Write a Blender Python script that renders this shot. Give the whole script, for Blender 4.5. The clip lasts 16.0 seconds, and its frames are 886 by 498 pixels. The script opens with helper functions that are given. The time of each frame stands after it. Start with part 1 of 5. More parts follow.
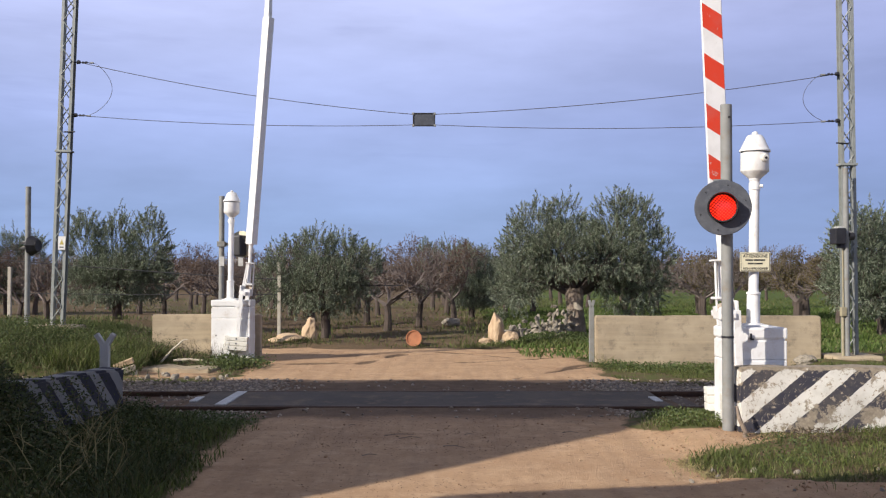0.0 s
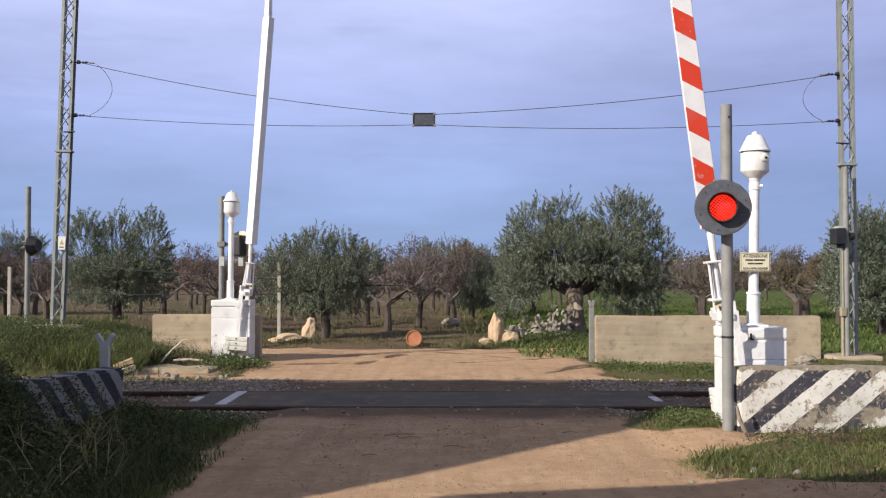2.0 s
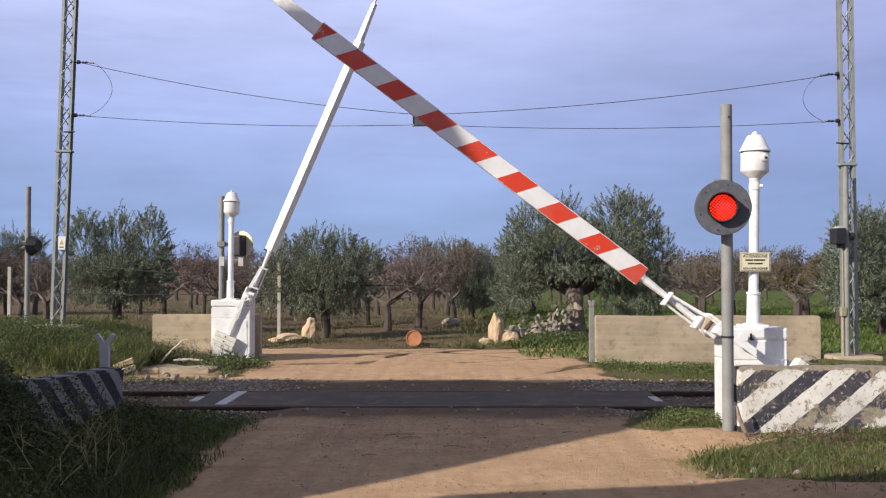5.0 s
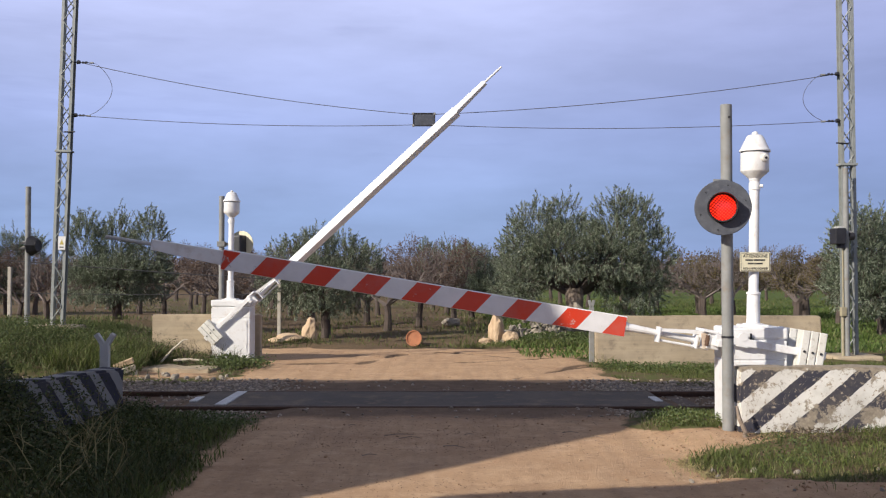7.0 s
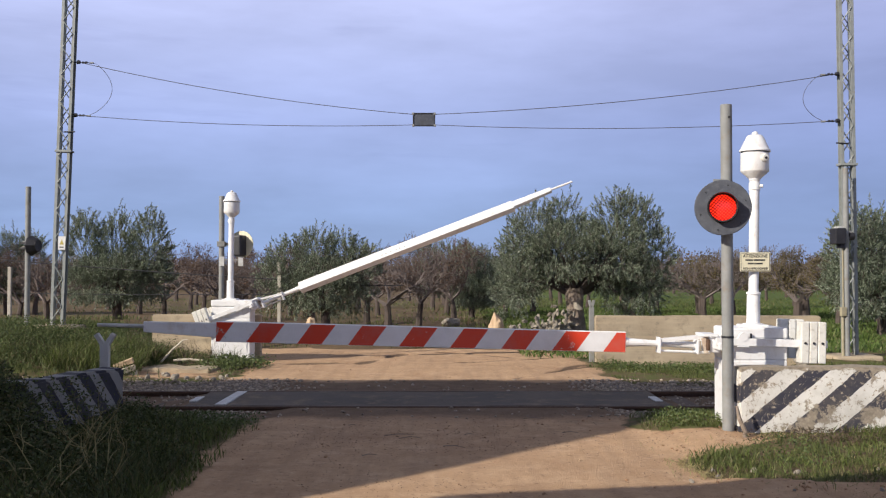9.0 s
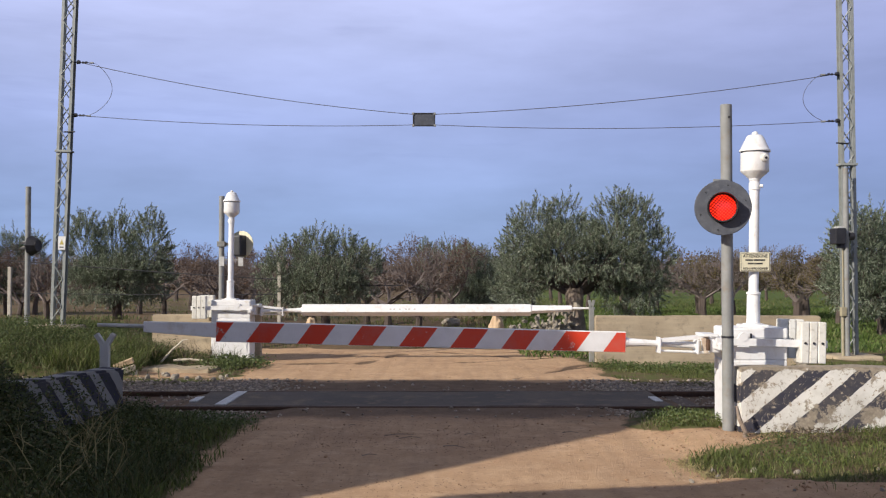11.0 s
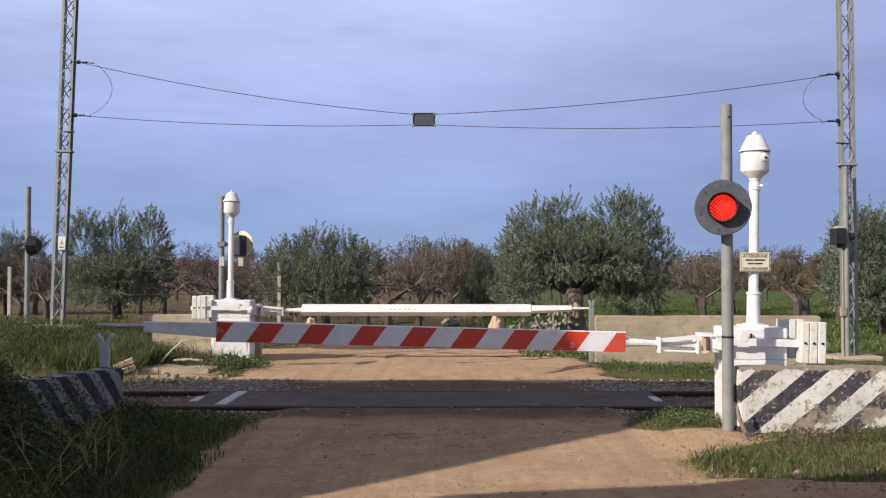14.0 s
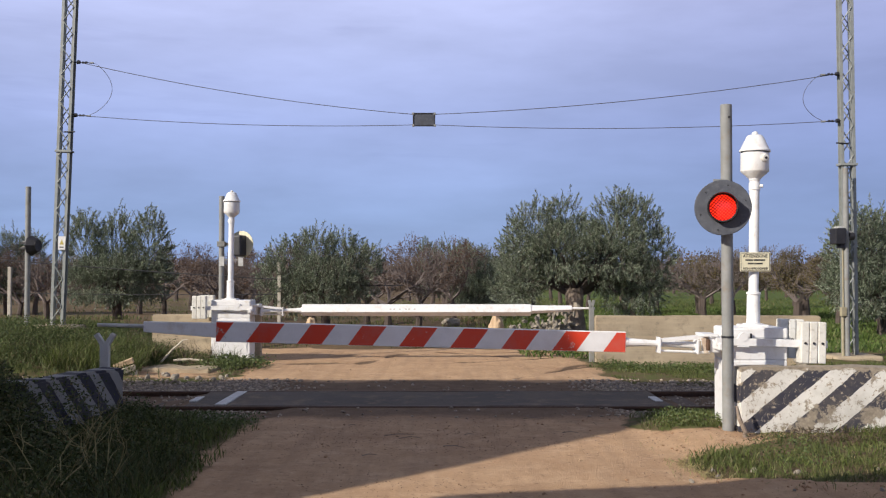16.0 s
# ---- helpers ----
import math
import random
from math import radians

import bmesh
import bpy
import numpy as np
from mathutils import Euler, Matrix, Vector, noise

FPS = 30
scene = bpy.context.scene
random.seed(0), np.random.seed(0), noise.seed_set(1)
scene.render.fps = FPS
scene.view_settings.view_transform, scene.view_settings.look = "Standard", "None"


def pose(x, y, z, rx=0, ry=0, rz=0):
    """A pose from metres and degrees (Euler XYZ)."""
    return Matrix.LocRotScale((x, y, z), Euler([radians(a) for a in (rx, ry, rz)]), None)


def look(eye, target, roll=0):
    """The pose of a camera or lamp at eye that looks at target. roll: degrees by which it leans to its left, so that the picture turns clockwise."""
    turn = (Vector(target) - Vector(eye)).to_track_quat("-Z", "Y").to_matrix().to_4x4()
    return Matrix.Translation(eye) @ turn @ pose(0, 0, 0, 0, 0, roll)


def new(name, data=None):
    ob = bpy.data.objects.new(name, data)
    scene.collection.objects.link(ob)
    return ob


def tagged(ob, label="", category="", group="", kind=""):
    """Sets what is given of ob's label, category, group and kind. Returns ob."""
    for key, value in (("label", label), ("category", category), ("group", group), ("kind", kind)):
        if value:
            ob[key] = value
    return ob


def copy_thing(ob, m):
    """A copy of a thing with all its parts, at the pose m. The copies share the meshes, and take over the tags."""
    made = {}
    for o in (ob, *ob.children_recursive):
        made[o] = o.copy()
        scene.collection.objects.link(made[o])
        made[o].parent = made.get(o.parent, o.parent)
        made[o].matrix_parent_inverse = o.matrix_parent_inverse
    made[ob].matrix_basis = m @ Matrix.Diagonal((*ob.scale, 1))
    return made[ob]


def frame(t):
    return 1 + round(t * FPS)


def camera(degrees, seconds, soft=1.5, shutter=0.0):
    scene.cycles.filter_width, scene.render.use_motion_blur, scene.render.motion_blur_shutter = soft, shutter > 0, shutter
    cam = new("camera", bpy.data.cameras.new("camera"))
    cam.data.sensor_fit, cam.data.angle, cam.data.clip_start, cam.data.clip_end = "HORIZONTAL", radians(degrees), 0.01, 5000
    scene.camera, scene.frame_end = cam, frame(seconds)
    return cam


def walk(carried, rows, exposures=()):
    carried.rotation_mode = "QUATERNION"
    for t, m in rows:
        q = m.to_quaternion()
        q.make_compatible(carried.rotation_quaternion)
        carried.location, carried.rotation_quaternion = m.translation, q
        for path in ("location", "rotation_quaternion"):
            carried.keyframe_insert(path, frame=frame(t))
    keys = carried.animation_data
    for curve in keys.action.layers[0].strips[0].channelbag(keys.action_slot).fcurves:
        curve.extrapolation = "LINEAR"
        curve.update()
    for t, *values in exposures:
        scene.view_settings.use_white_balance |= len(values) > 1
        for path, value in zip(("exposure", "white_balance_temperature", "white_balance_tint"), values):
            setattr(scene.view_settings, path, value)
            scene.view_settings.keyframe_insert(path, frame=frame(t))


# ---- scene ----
cam = camera(48.8, 16.0, soft=1.2)
EYE = pose(0, 0, 1.6, 91.43, 0, 0)
walk(cam, [(0, EYE), (16, EYE)], [(0, 0.38), (3.5, 0.38), (6.5, 0.34), (9.0, 0.33), (12.0, 0.29), (16, 0.29)])

# ---- world and sun ----
SUN_DIR = Vector((0.82, 0.57, -0.53)).normalized()
world = bpy.data.worlds.new("sky")
scene.world = world
world.use_nodes = True
wn, wl = world.node_tree.nodes, world.node_tree.links
wn.clear()
w_out = wn.new("ShaderNodeOutputWorld")
w_bg = wn.new("ShaderNodeBackground")
sky = wn.new("ShaderNodeTexSky")
sky.sky_type = "NISHITA"
sky.sun_disc = False
sky.sun_elevation = math.asin(-SUN_DIR.z)
sky.sun_rotation = math.atan2(-SUN_DIR.x, -SUN_DIR.y)
sky.air_density, sky.dust_density, sky.ozone_density = 1.0, 0.6, 3.0
w_tc = wn.new("ShaderNodeTexCoord")
w_sep = wn.new("ShaderNodeSeparateXYZ")
wl.new(w_tc.outputs["Generated"], w_sep.inputs[0])
w_ramp = wn.new("ShaderNodeValToRGB")
els = w_ramp.color_ramp.elements
els[0].position, els[0].color = 0.0, (2.65, 3.9, 7.1, 1)
els[1].position, els[1].color = 0.55, (3.0, 3.2, 4.1, 1)
for p, c in ((0.06, (2.9, 4.0, 7.15, 1)), (0.15, (3.85, 4.65, 8.1, 1)), (0.28, (6.0, 6.5, 10.0, 1)), (0.36, (4.8, 4.9, 6.2, 1))):
    e = els.new(p)
    e.color = c
wl.new(w_sep.outputs["Z"], w_ramp.inputs[0])
# thin high cloud, stretched sideways
w_map = wn.new("ShaderNodeMapping")
w_map.inputs["Scale"].default_value = (2.2, 2.2, 9.0)
wl.new(w_tc.outputs["Generated"], w_map.inputs[0])
w_noise = wn.new("ShaderNodeTexNoise")
w_noise.inputs["Scale"].default_value = 1.6
w_noise.inputs["Detail"].default_value = 5.0
w_noise.inputs["Roughness"].default_value = 0.55
wl.new(w_map.outputs[0], w_noise.inputs["Vector"])
w_cr = wn.new("ShaderNodeMapRange")
w_cr.inputs["From Min"].default_value, w_cr.inputs["From Max"].default_value = 0.35, 0.75
w_cr.inputs["To Min"].default_value, w_cr.inputs["To Max"].default_value = 0.86, 1.16
wl.new(w_noise.outputs["Fac"], w_cr.inputs["Value"])
w_cl = wn.new("ShaderNodeMix")
w_cl.data_type, w_cl.blend_type = "RGBA", "MULTIPLY"
w_cl.inputs["Factor"].default_value = 1.0
wl.new(w_ramp.outputs[0], w_cl.inputs[6])
wl.new(w_cr.outputs[0], w_cl.inputs[7])
# faint grey streaks of cloud low down
w_map2 = wn.new("ShaderNodeMapping")
w_map2.inputs["Scale"].default_value = (2.6, 2.6, 26.0)
w_map2.inputs["Location"].default_value = (0.7, 0.2, 0.4)
wl.new(w_tc.outputs["Generated"], w_map2.inputs[0])
w_streak = wn.new("ShaderNodeTexNoise")
w_streak.inputs["Scale"].default_value = 1.3
w_streak.inputs["Detail"].default_value = 6.0
w_streak.inputs["Roughness"].default_value = 0.6
wl.new(w_map2.outputs[0], w_streak.inputs["Vector"])
w_sr = wn.new("ShaderNodeMapRange")
w_sr.inputs["From Min"].default_value, w_sr.inputs["From Max"].default_value = 0.60, 0.74
w_sr.inputs["To Min"].default_value, w_sr.inputs["To Max"].default_value = 1.0, 0.90
wl.new(w_streak.outputs["Fac"], w_sr.inputs["Value"])
# the sky deepens away from the sun's side
w_dot = wn.new("ShaderNodeVectorMath")
w_dot.operation = "DOT_PRODUCT"
w_dot.inputs[1].default_value = Vector((-SUN_DIR.x, -SUN_DIR.y, 0)).normalized()
wl.new(w_tc.outputs["Generated"], w_dot.inputs[0])
w_deep = wn.new("ShaderNodeMapRange")
w_deep.interpolation_type = "SMOOTHSTEP"
w_deep.inputs["From Min"].default_value, w_deep.inputs["From Max"].default_value = -1.0, -0.50
w_deep.inputs["To Min"].default_value, w_deep.inputs["To Max"].default_value = 0.66, 1.0
wl.new(w_dot.outputs["Value"], w_deep.inputs["Value"])
w_mul = wn.new("ShaderNodeMath")
w_mul.operation = "MULTIPLY"
wl.new(w_sr.outputs[0], w_mul.inputs[0])
wl.new(w_deep.outputs[0], w_mul.inputs[1])
w_shade = wn.new("ShaderNodeMix")
w_shade.data_type, w_shade.blend_type = "RGBA", "MULTIPLY"
w_shade.inputs["Factor"].default_value = 1.0
wl.new(w_cl.outputs[2], w_shade.inputs[6])
w_tint = wn.new("ShaderNodeCombineColor")
w_blue = wn.new("ShaderNodeMath")
w_blue.operation = "MULTIPLY_ADD"
w_blue.inputs[1].default_value, w_blue.inputs[2].default_value = 0.78, 0.22
wl.new(w_mul.outputs[0], w_blue.inputs[0])
wl.new(w_mul.outputs[0], w_tint.inputs[0])
wl.new(w_mul.outputs[0], w_tint.inputs[1])
wl.new(w_blue.outputs[0], w_tint.inputs[2])
wl.new(w_tint.outputs[0], w_shade.inputs[7])
w_mix = wn.new("ShaderNodeMix")
w_mix.data_type = "RGBA"
w_mix.inputs["Factor"].default_value = 0.9
wl.new(sky.outputs[0], w_mix.inputs[6])
wl.new(w_shade.outputs[2], w_mix.inputs[7])
wl.new(w_mix.outputs[2], w_bg.inputs["Color"])
w_bg.inputs["Strength"].default_value = 0.085
wl.new(w_bg.outputs[0], w_out.inputs[0])

sun = new("sun", bpy.data.lights.new("sun", "SUN"))
sun.data.energy, sun.data.angle, sun.data.color = 4.75, radians(0.5), (1.0, 0.915, 0.80)
sun.matrix_world = look((0, 0, 20), Vector((0, 0, 20)) + SUN_DIR)


# ---- materials ----
def nodes_of(name):
    m = bpy.data.materials.new(name)
    m.use_nodes = True
    nt = m.node_tree
    return m, nt.nodes, nt.links, nt.nodes["Principled BSDF"]


def noise_node(n, l, vec, scale, detail=4, rough=0.6):
    t = n.new("ShaderNodeTexNoise")
    t.inputs["Scale"].default_value = scale
    t.inputs["Detail"].default_value = detail
    t.inputs["Roughness"].default_value = rough
    l.new(vec, t.inputs["Vector"])
    return t.outputs["Fac"]


def remap(n, l, v, a, b, c=0.0, d=1.0):
    r = n.new("ShaderNodeMapRange")
    for k, x in (("From Min", a), ("From Max", b), ("To Min", c), ("To Max", d)):
        r.inputs[k].default_value = x
    l.new(v, r.inputs["Value"])
    return r.outputs[0]


def blend(n, l, f, a, b):
    m = n.new("ShaderNodeMix")
    m.data_type = "RGBA"
    for sock, v in ((m.inputs["Factor"], f), (m.inputs[6], a), (m.inputs[7], b)):
        if isinstance(v, (int, float)):
            sock.default_value = v
        elif isinstance(v, tuple):
            sock.default_value = (*v[:3], 1)
        else:
            l.new(v, sock)
    return m.outputs[2]


def calc(n, l, op, a, b=0.0):
    m = n.new("ShaderNodeMath")
    m.operation = op
    for i, v in enumerate((a, b)):
        if isinstance(v, (int, float)):
            m.inputs[i].default_value = v
        else:
            l.new(v, m.inputs[i])
    return m.outputs[0]


def bump(n, l, bsdf, height, strength, distance):
    b = n.new("ShaderNodeBump")
    b.inputs["Strength"].default_value = strength
    b.inputs["Distance"].default_value = distance
    l.new(height, b.inputs["Height"])
    l.new(b.outputs[0], bsdf.inputs["Normal"])


def coords(n):
    return n.new("ShaderNodeTexCoord").outputs["Object"]


def surface(name, c1, c2, stain, scale=8.0, rough=0.6, metal=0.0, relief=0.004, fine=60.0, dirt=0.5, vary=0.0, bands=None):
    """A worn surface: two tones at a large scale, stains, fine grain and relief."""
    m, n, l, b = nodes_of(name)
    v = coords(n)
    big = remap(n, l, noise_node(n, l, v, scale), 0.35, 0.65)
    col = blend(n, l, big, c1, c2)
    st = remap(n, l, noise_node(n, l, v, scale * 2.7, 6, 0.7), 0.52, 0.72, 0, dirt)
    col = blend(n, l, st, col, stain)
    if bands:
        mp = n.new("ShaderNodeMapping")
        mp.inputs["Scale"].default_value = (0.5, 0.5, 8.0)
        l.new(v, mp.inputs[0])
        col = blend(n, l, remap(n, l, noise_node(n, l, mp.outputs[0], 1.6, 4, 0.6), 0.42, 0.66, 0, 0.4), col, bands)
    if vary:
        info = n.new("ShaderNodeObjectInfo").outputs["Random"]
        hsv = n.new("ShaderNodeHueSaturation")
        l.new(remap(n, l, info, 0, 1, 1 - vary, 1 + vary), hsv.inputs["Value"])
        l.new(col, hsv.inputs["Color"])
        col = hsv.outputs[0]
    l.new(col, b.inputs["Base Color"])
    l.new(remap(n, l, noise_node(n, l, v, fine), 0.3, 0.7, rough - 0.1, min(1, rough + 0.12)), b.inputs["Roughness"])
    b.inputs["Metallic"].default_value = metal
    bump(n, l, b, noise_node(n, l, v, fine), 0.6, relief)
    return m


def leaf_mat(name, dark, light, back, rough=0.55, trans=0.25):
    m, n, l, b = nodes_of(name)
    g = n.new("ShaderNodeNewGeometry").outputs["Random Per Island"]
    v = coords(n)
    col = blend(n, l, remap(n, l, g, 0.0, 0.75), dark, light)
    col = blend(n, l, remap(n, l, g, 0.72, 1.0), col, back)
    col = blend(n, l, remap(n, l, noise_node(n, l, v, 1.7, 3), 0.35, 0.7, 0, 0.45), col, dark)
    l.new(col, b.inputs["Base Color"])
    b.inputs["Roughness"].default_value = rough
    t = n.new("ShaderNodeBsdfTranslucent")
    l.new(col, t.inputs["Color"])
    mix = n.new("ShaderNodeMixShader")
    mix.inputs[0].default_value = trans
    l.new(b.outputs[0], mix.inputs[1])
    l.new(t.outputs[0], mix.inputs[2])
    l.new(mix.outputs[0], n["Material Output"].inputs["Surface"])
    return m


def stripes_mat(name, red, white, period, share, lean, start, wear, wear_col, rough=0.4, chips=5.5, bare_top=0.0):
    """Slanting painted stripes along the thing's own x axis, worn in places."""
    m, n, l, b = nodes_of(name)
    v = coords(n)
    s = n.new("ShaderNodeSeparateXYZ")
    l.new(v, s.inputs[0])
    wob = remap(n, l, noise_node(n, l, v, 9.0), 0.3, 0.7, -0.012 * wear, 0.012 * wear)
    u = calc(n, l, "ADD", calc(n, l, "SUBTRACT", s.outputs["X"], calc(n, l, "MULTIPLY", s.outputs["Z"], lean)), wob)
    f = calc(n, l, "FRACT", calc(n, l, "DIVIDE", calc(n, l, "ADD", u, start), period))
    is_red = remap(n, l, f, share - 0.006, share + 0.006, 1, 0)
    tone = remap(n, l, noise_node(n, l, v, 3.0, 5), 0.35, 0.7, 0.0, 0.35)
    white2 = blend(n, l, tone, white, tuple(c * 0.72 for c in white))
    red2 = blend(n, l, tone, red, tuple(c * 0.8 + 0.02 for c in red))
    col = blend(n, l, is_red, white2, red2)
    big = noise_node(n, l, v, chips, 8, 0.75)
    col = blend(n, l, remap(n, l, big, 0.64 - 0.1 * wear, 0.67 - 0.1 * wear, 0, 1), col, wear_col)
    if bare_top:
        # paint gone in large scabs and along the top edge
        scab = calc(n, l, "ADD", noise_node(n, l, v, 2.6, 8, 0.72), calc(n, l, "MULTIPLY", noise_node(n, l, v, 30.0, 4, 0.7), 0.12))
        worn_col = blend(n, l, remap(n, l, noise_node(n, l, v, 24.0, 5, 0.7), 0.35, 0.65), wear_col, tuple(c * 0.55 for c in wear_col))
        col = blend(n, l, remap(n, l, scab, 0.605, 0.64), col, worn_col)
        rim = calc(n, l, "ADD", s.outputs["Z"], remap(n, l, noise_node(n, l, v, 7.0, 6, 0.7), 0.3, 0.7, -0.03, 0.03))
        col = blend(n, l, remap(n, l, rim, bare_top, bare_top + 0.012), col, worn_col)
    grime = noise_node(n, l, v, 2.0, 6, 0.7)
    col = blend(n, l, remap(n, l, grime, 0.45, 0.75, 0, 0.25 + 0.3 * wear), col, tuple(c * 0.6 for c in wear_col))
    l.new(col, b.inputs["Base Color"])
    b.inputs["Roughness"].default_value = rough
    bump(n, l, b, noise_node(n, l, v, 45.0, 6), 0.3 + 0.5 * wear, 0.006 * wear + 0.0005)
    return m


white_paint = surface("white_paint", (0.76, 0.76, 0.76), (0.71, 0.71, 0.71), (0.42, 0.34, 0.26), 3.0, 0.38, 0, 0.0005, 120, 0.42)
cream_weight = surface("cream_weight", (0.72, 0.71, 0.66), (0.64, 0.62, 0.56), (0.30, 0.26, 0.20), 7.0, 0.5, 0, 0.001, 90, 0.6, 0.06)
rusty_white = surface("rusty_white", (0.62, 0.55, 0.46), (0.45, 0.33, 0.24), (0.24, 0.12, 0.06), 14.0, 0.7, 0, 0.001, 90, 0.9)
galvanised = surface("galvanised", (0.25, 0.255, 0.25), (0.19, 0.195, 0.19), (0.20, 0.14, 0.09), 4.0, 0.7, 0.0, 0.0006, 100, 0.5)
mast_steel = surface("mast_steel", (0.29, 0.31, 0.305), (0.23, 0.25, 0.245), (0.20, 0.15, 0.12), 5.0, 0.6, 0.25, 0.0006, 90, 0.5)
dark_steel = surface("dark_steel", (0.028, 0.028, 0.034), (0.018, 0.018, 0.022), (0.05, 0.042, 0.038), 8.0, 0.5, 0.2, 0.0006, 90, 0.5)
disc_grey = surface("disc_grey", (0.072, 0.079, 0.097), (0.048, 0.053, 0.068), (0.13, 0.135, 0.15), 9.0, 0.55, 0, 0.0006, 90, 0.5)
concrete = surface("concrete", (0.40, 0.33, 0.235), (0.29, 0.235, 0.165), (0.15, 0.125, 0.095), 1.7, 0.9, 0, 0.006, 40, 0.9, 0.0, (0.50, 0.40, 0.27))
pale_concrete = surface("pale_concrete", (0.45, 0.42, 0.36), (0.36, 0.33, 0.28), (0.22, 0.19, 0.15), 5.0, 0.9, 0, 0.005, 45, 0.6)
limestone = surface("limestone", (0.33, 0.29, 0.235), (0.20, 0.178, 0.145), (0.13, 0.12, 0.10), 9.0, 0.9, 0, 0.01, 25, 0.6, 0.22)
tan_stone = surface("tan_stone", (0.52, 0.385, 0.25), (0.42, 0.30, 0.19), (0.34, 0.25, 0.17), 4.0, 0.9, 0, 0.01, 25, 0.5, 0.1)
terracotta = surface("terracotta", (0.48, 0.20, 0.10), (0.40, 0.16, 0.08), (0.28, 0.15, 0.10), 6.0, 0.8, 0, 0.002, 60, 0.5)
rust_rail = surface("rust_rail", (0.10, 0.055, 0.035), (0.07, 0.04, 0.028), (0.16, 0.09, 0.05), 6.0, 0.7, 0.3, 0.001, 80, 0.5)
rail_head = surface("rail_head", (0.15, 0.11, 0.09), (0.11, 0.08, 0.065), (0.08, 0.055, 0.04), 6.0, 0.6, 0.5, 0.0005, 80, 0.5)
asphalt = surface("asphalt", (0.112, 0.090, 0.072), (0.078, 0.066, 0.056), (0.24, 0.170, 0.112), 1.1, 0.95, 0, 0.006, 110, 0.8)
road_paint = surface("road_paint", (0.62, 0.62, 0.62), (0.50, 0.50, 0.50), (0.16, 0.15, 0.14), 9.0, 0.7, 0, 0.002, 60, 0.8)
bark = surface("bark", (0.27, 0.215, 0.17), (0.18, 0.14, 0.11), (0.07, 0.055, 0.045), 6.0, 0.95, 0, 0.03, 22, 0.6)
twig_bark = surface("twig_bark", (0.165, 0.135, 0.125), (0.105, 0.085, 0.080), (0.06, 0.045, 0.04), 3.0, 0.9, 0, 0.01, 30, 0.5)
fruit_bark = surface("fruit_bark", (0.085, 0.065, 0.055), (0.055, 0.042, 0.036), (0.035, 0.028, 0.025), 3.0, 0.95, 0, 0.02, 25, 0.5)
old_wood = surface("old_wood", (0.55, 0.50, 0.42), (0.44, 0.38, 0.30), (0.22, 0.18, 0.14), 5.0, 0.85, 0, 0.003, 50, 0.5, 0.15)
sleeper_wood = surface("sleeper_wood", (0.11, 0.08, 0.06), (0.075, 0.055, 0.042), (0.17, 0.13, 0.10), 5.0, 0.9, 0, 0.004, 40, 0.5, 0.15)
grey_paint = surface("grey_paint", (0.50, 0.50, 0.49), (0.42, 0.42, 0.41), (0.28, 0.24, 0.20), 6.0, 0.6, 0, 0.0006, 80, 0.5)
cable_black = surface("cable_black", (0.03, 0.03, 0.035), (0.02, 0.02, 0.025), (0.05, 0.05, 0.05), 5.0, 0.6, 0, 0.0005, 60, 0.3)
wire_grey = surface("wire_grey", (0.10, 0.10, 0.12), (0.07, 0.07, 0.09), (0.05, 0.05, 0.05), 5.0, 0.6, 0.3, 0.0005, 60, 0.3)
tan_conduit = surface("tan_conduit", (0.34, 0.30, 0.20), (0.28, 0.25, 0.17), (0.18, 0.15, 0.10), 6.0, 0.7, 0, 0.0006, 80, 0.5)
yellow_paint = surface("yellow_paint", (0.50, 0.42, 0.10), (0.40, 0.33, 0.08), (0.2, 0.16, 0.08), 5.0, 0.6, 0, 0.0006, 60, 0.4)
sign_cream = surface("sign_cream", (0.70, 0.66, 0.49), (0.64, 0.60, 0.44), (0.36, 0.32, 0.22), 12.0, 0.5, 0, 0.0004, 90, 0.4)
sign_black = surface("sign_black", (0.03, 0.03, 0.03), (0.045, 0.045, 0.04), (0.08, 0.08, 0.07), 20.0, 0.6, 0, 0.0003, 90, 0.4)
plaster = surface("plaster", (0.55, 0.45, 0.38), (0.48, 0.39, 0.33), (0.35, 0.29, 0.25), 1.5, 0.9, 0, 0.004, 40, 0.4)
roof_tile = surface("roof_tile", (0.36, 0.18, 0.11), (0.28, 0.14, 0.09), (0.16, 0.10, 0.08), 3.0, 0.9, 0, 0.01, 20, 0.4)
boom_stripes = stripes_mat("boom_stripes", (0.58, 0.038, 0.007), (0.72, 0.72, 0.73), 0.521, 0.48, 0.70, 1.212, 0.12, (0.42, 0.40, 0.38))
block_stripes = stripes_mat("block_stripes", (0.034, 0.034, 0.050), (0.69, 0.67, 0.62), 0.480, 0.45, 1.22, 0.128, 0.8, (0.35, 0.295, 0.225), 0.85, 17.0, 0.625)
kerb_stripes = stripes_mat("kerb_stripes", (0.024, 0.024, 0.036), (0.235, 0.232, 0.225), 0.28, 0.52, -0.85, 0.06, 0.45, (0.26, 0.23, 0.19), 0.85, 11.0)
olive_leaf = leaf_mat("olive_leaf", (0.068, 0.090, 0.055), (0.245, 0.292, 0.195), (0.41, 0.45, 0.35), 0.5, 0.32)
dead_leaf = leaf_mat("dead_leaf", (0.085, 0.054, 0.040), (0.160, 0.094, 0.060), (0.14, 0.12, 0.10), 0.8)
yellow_leaf = leaf_mat("yellow_leaf", (0.075, 0.06, 0.026), (0.15, 0.11, 0.045), (0.09, 0.10, 0.04), 0.8)
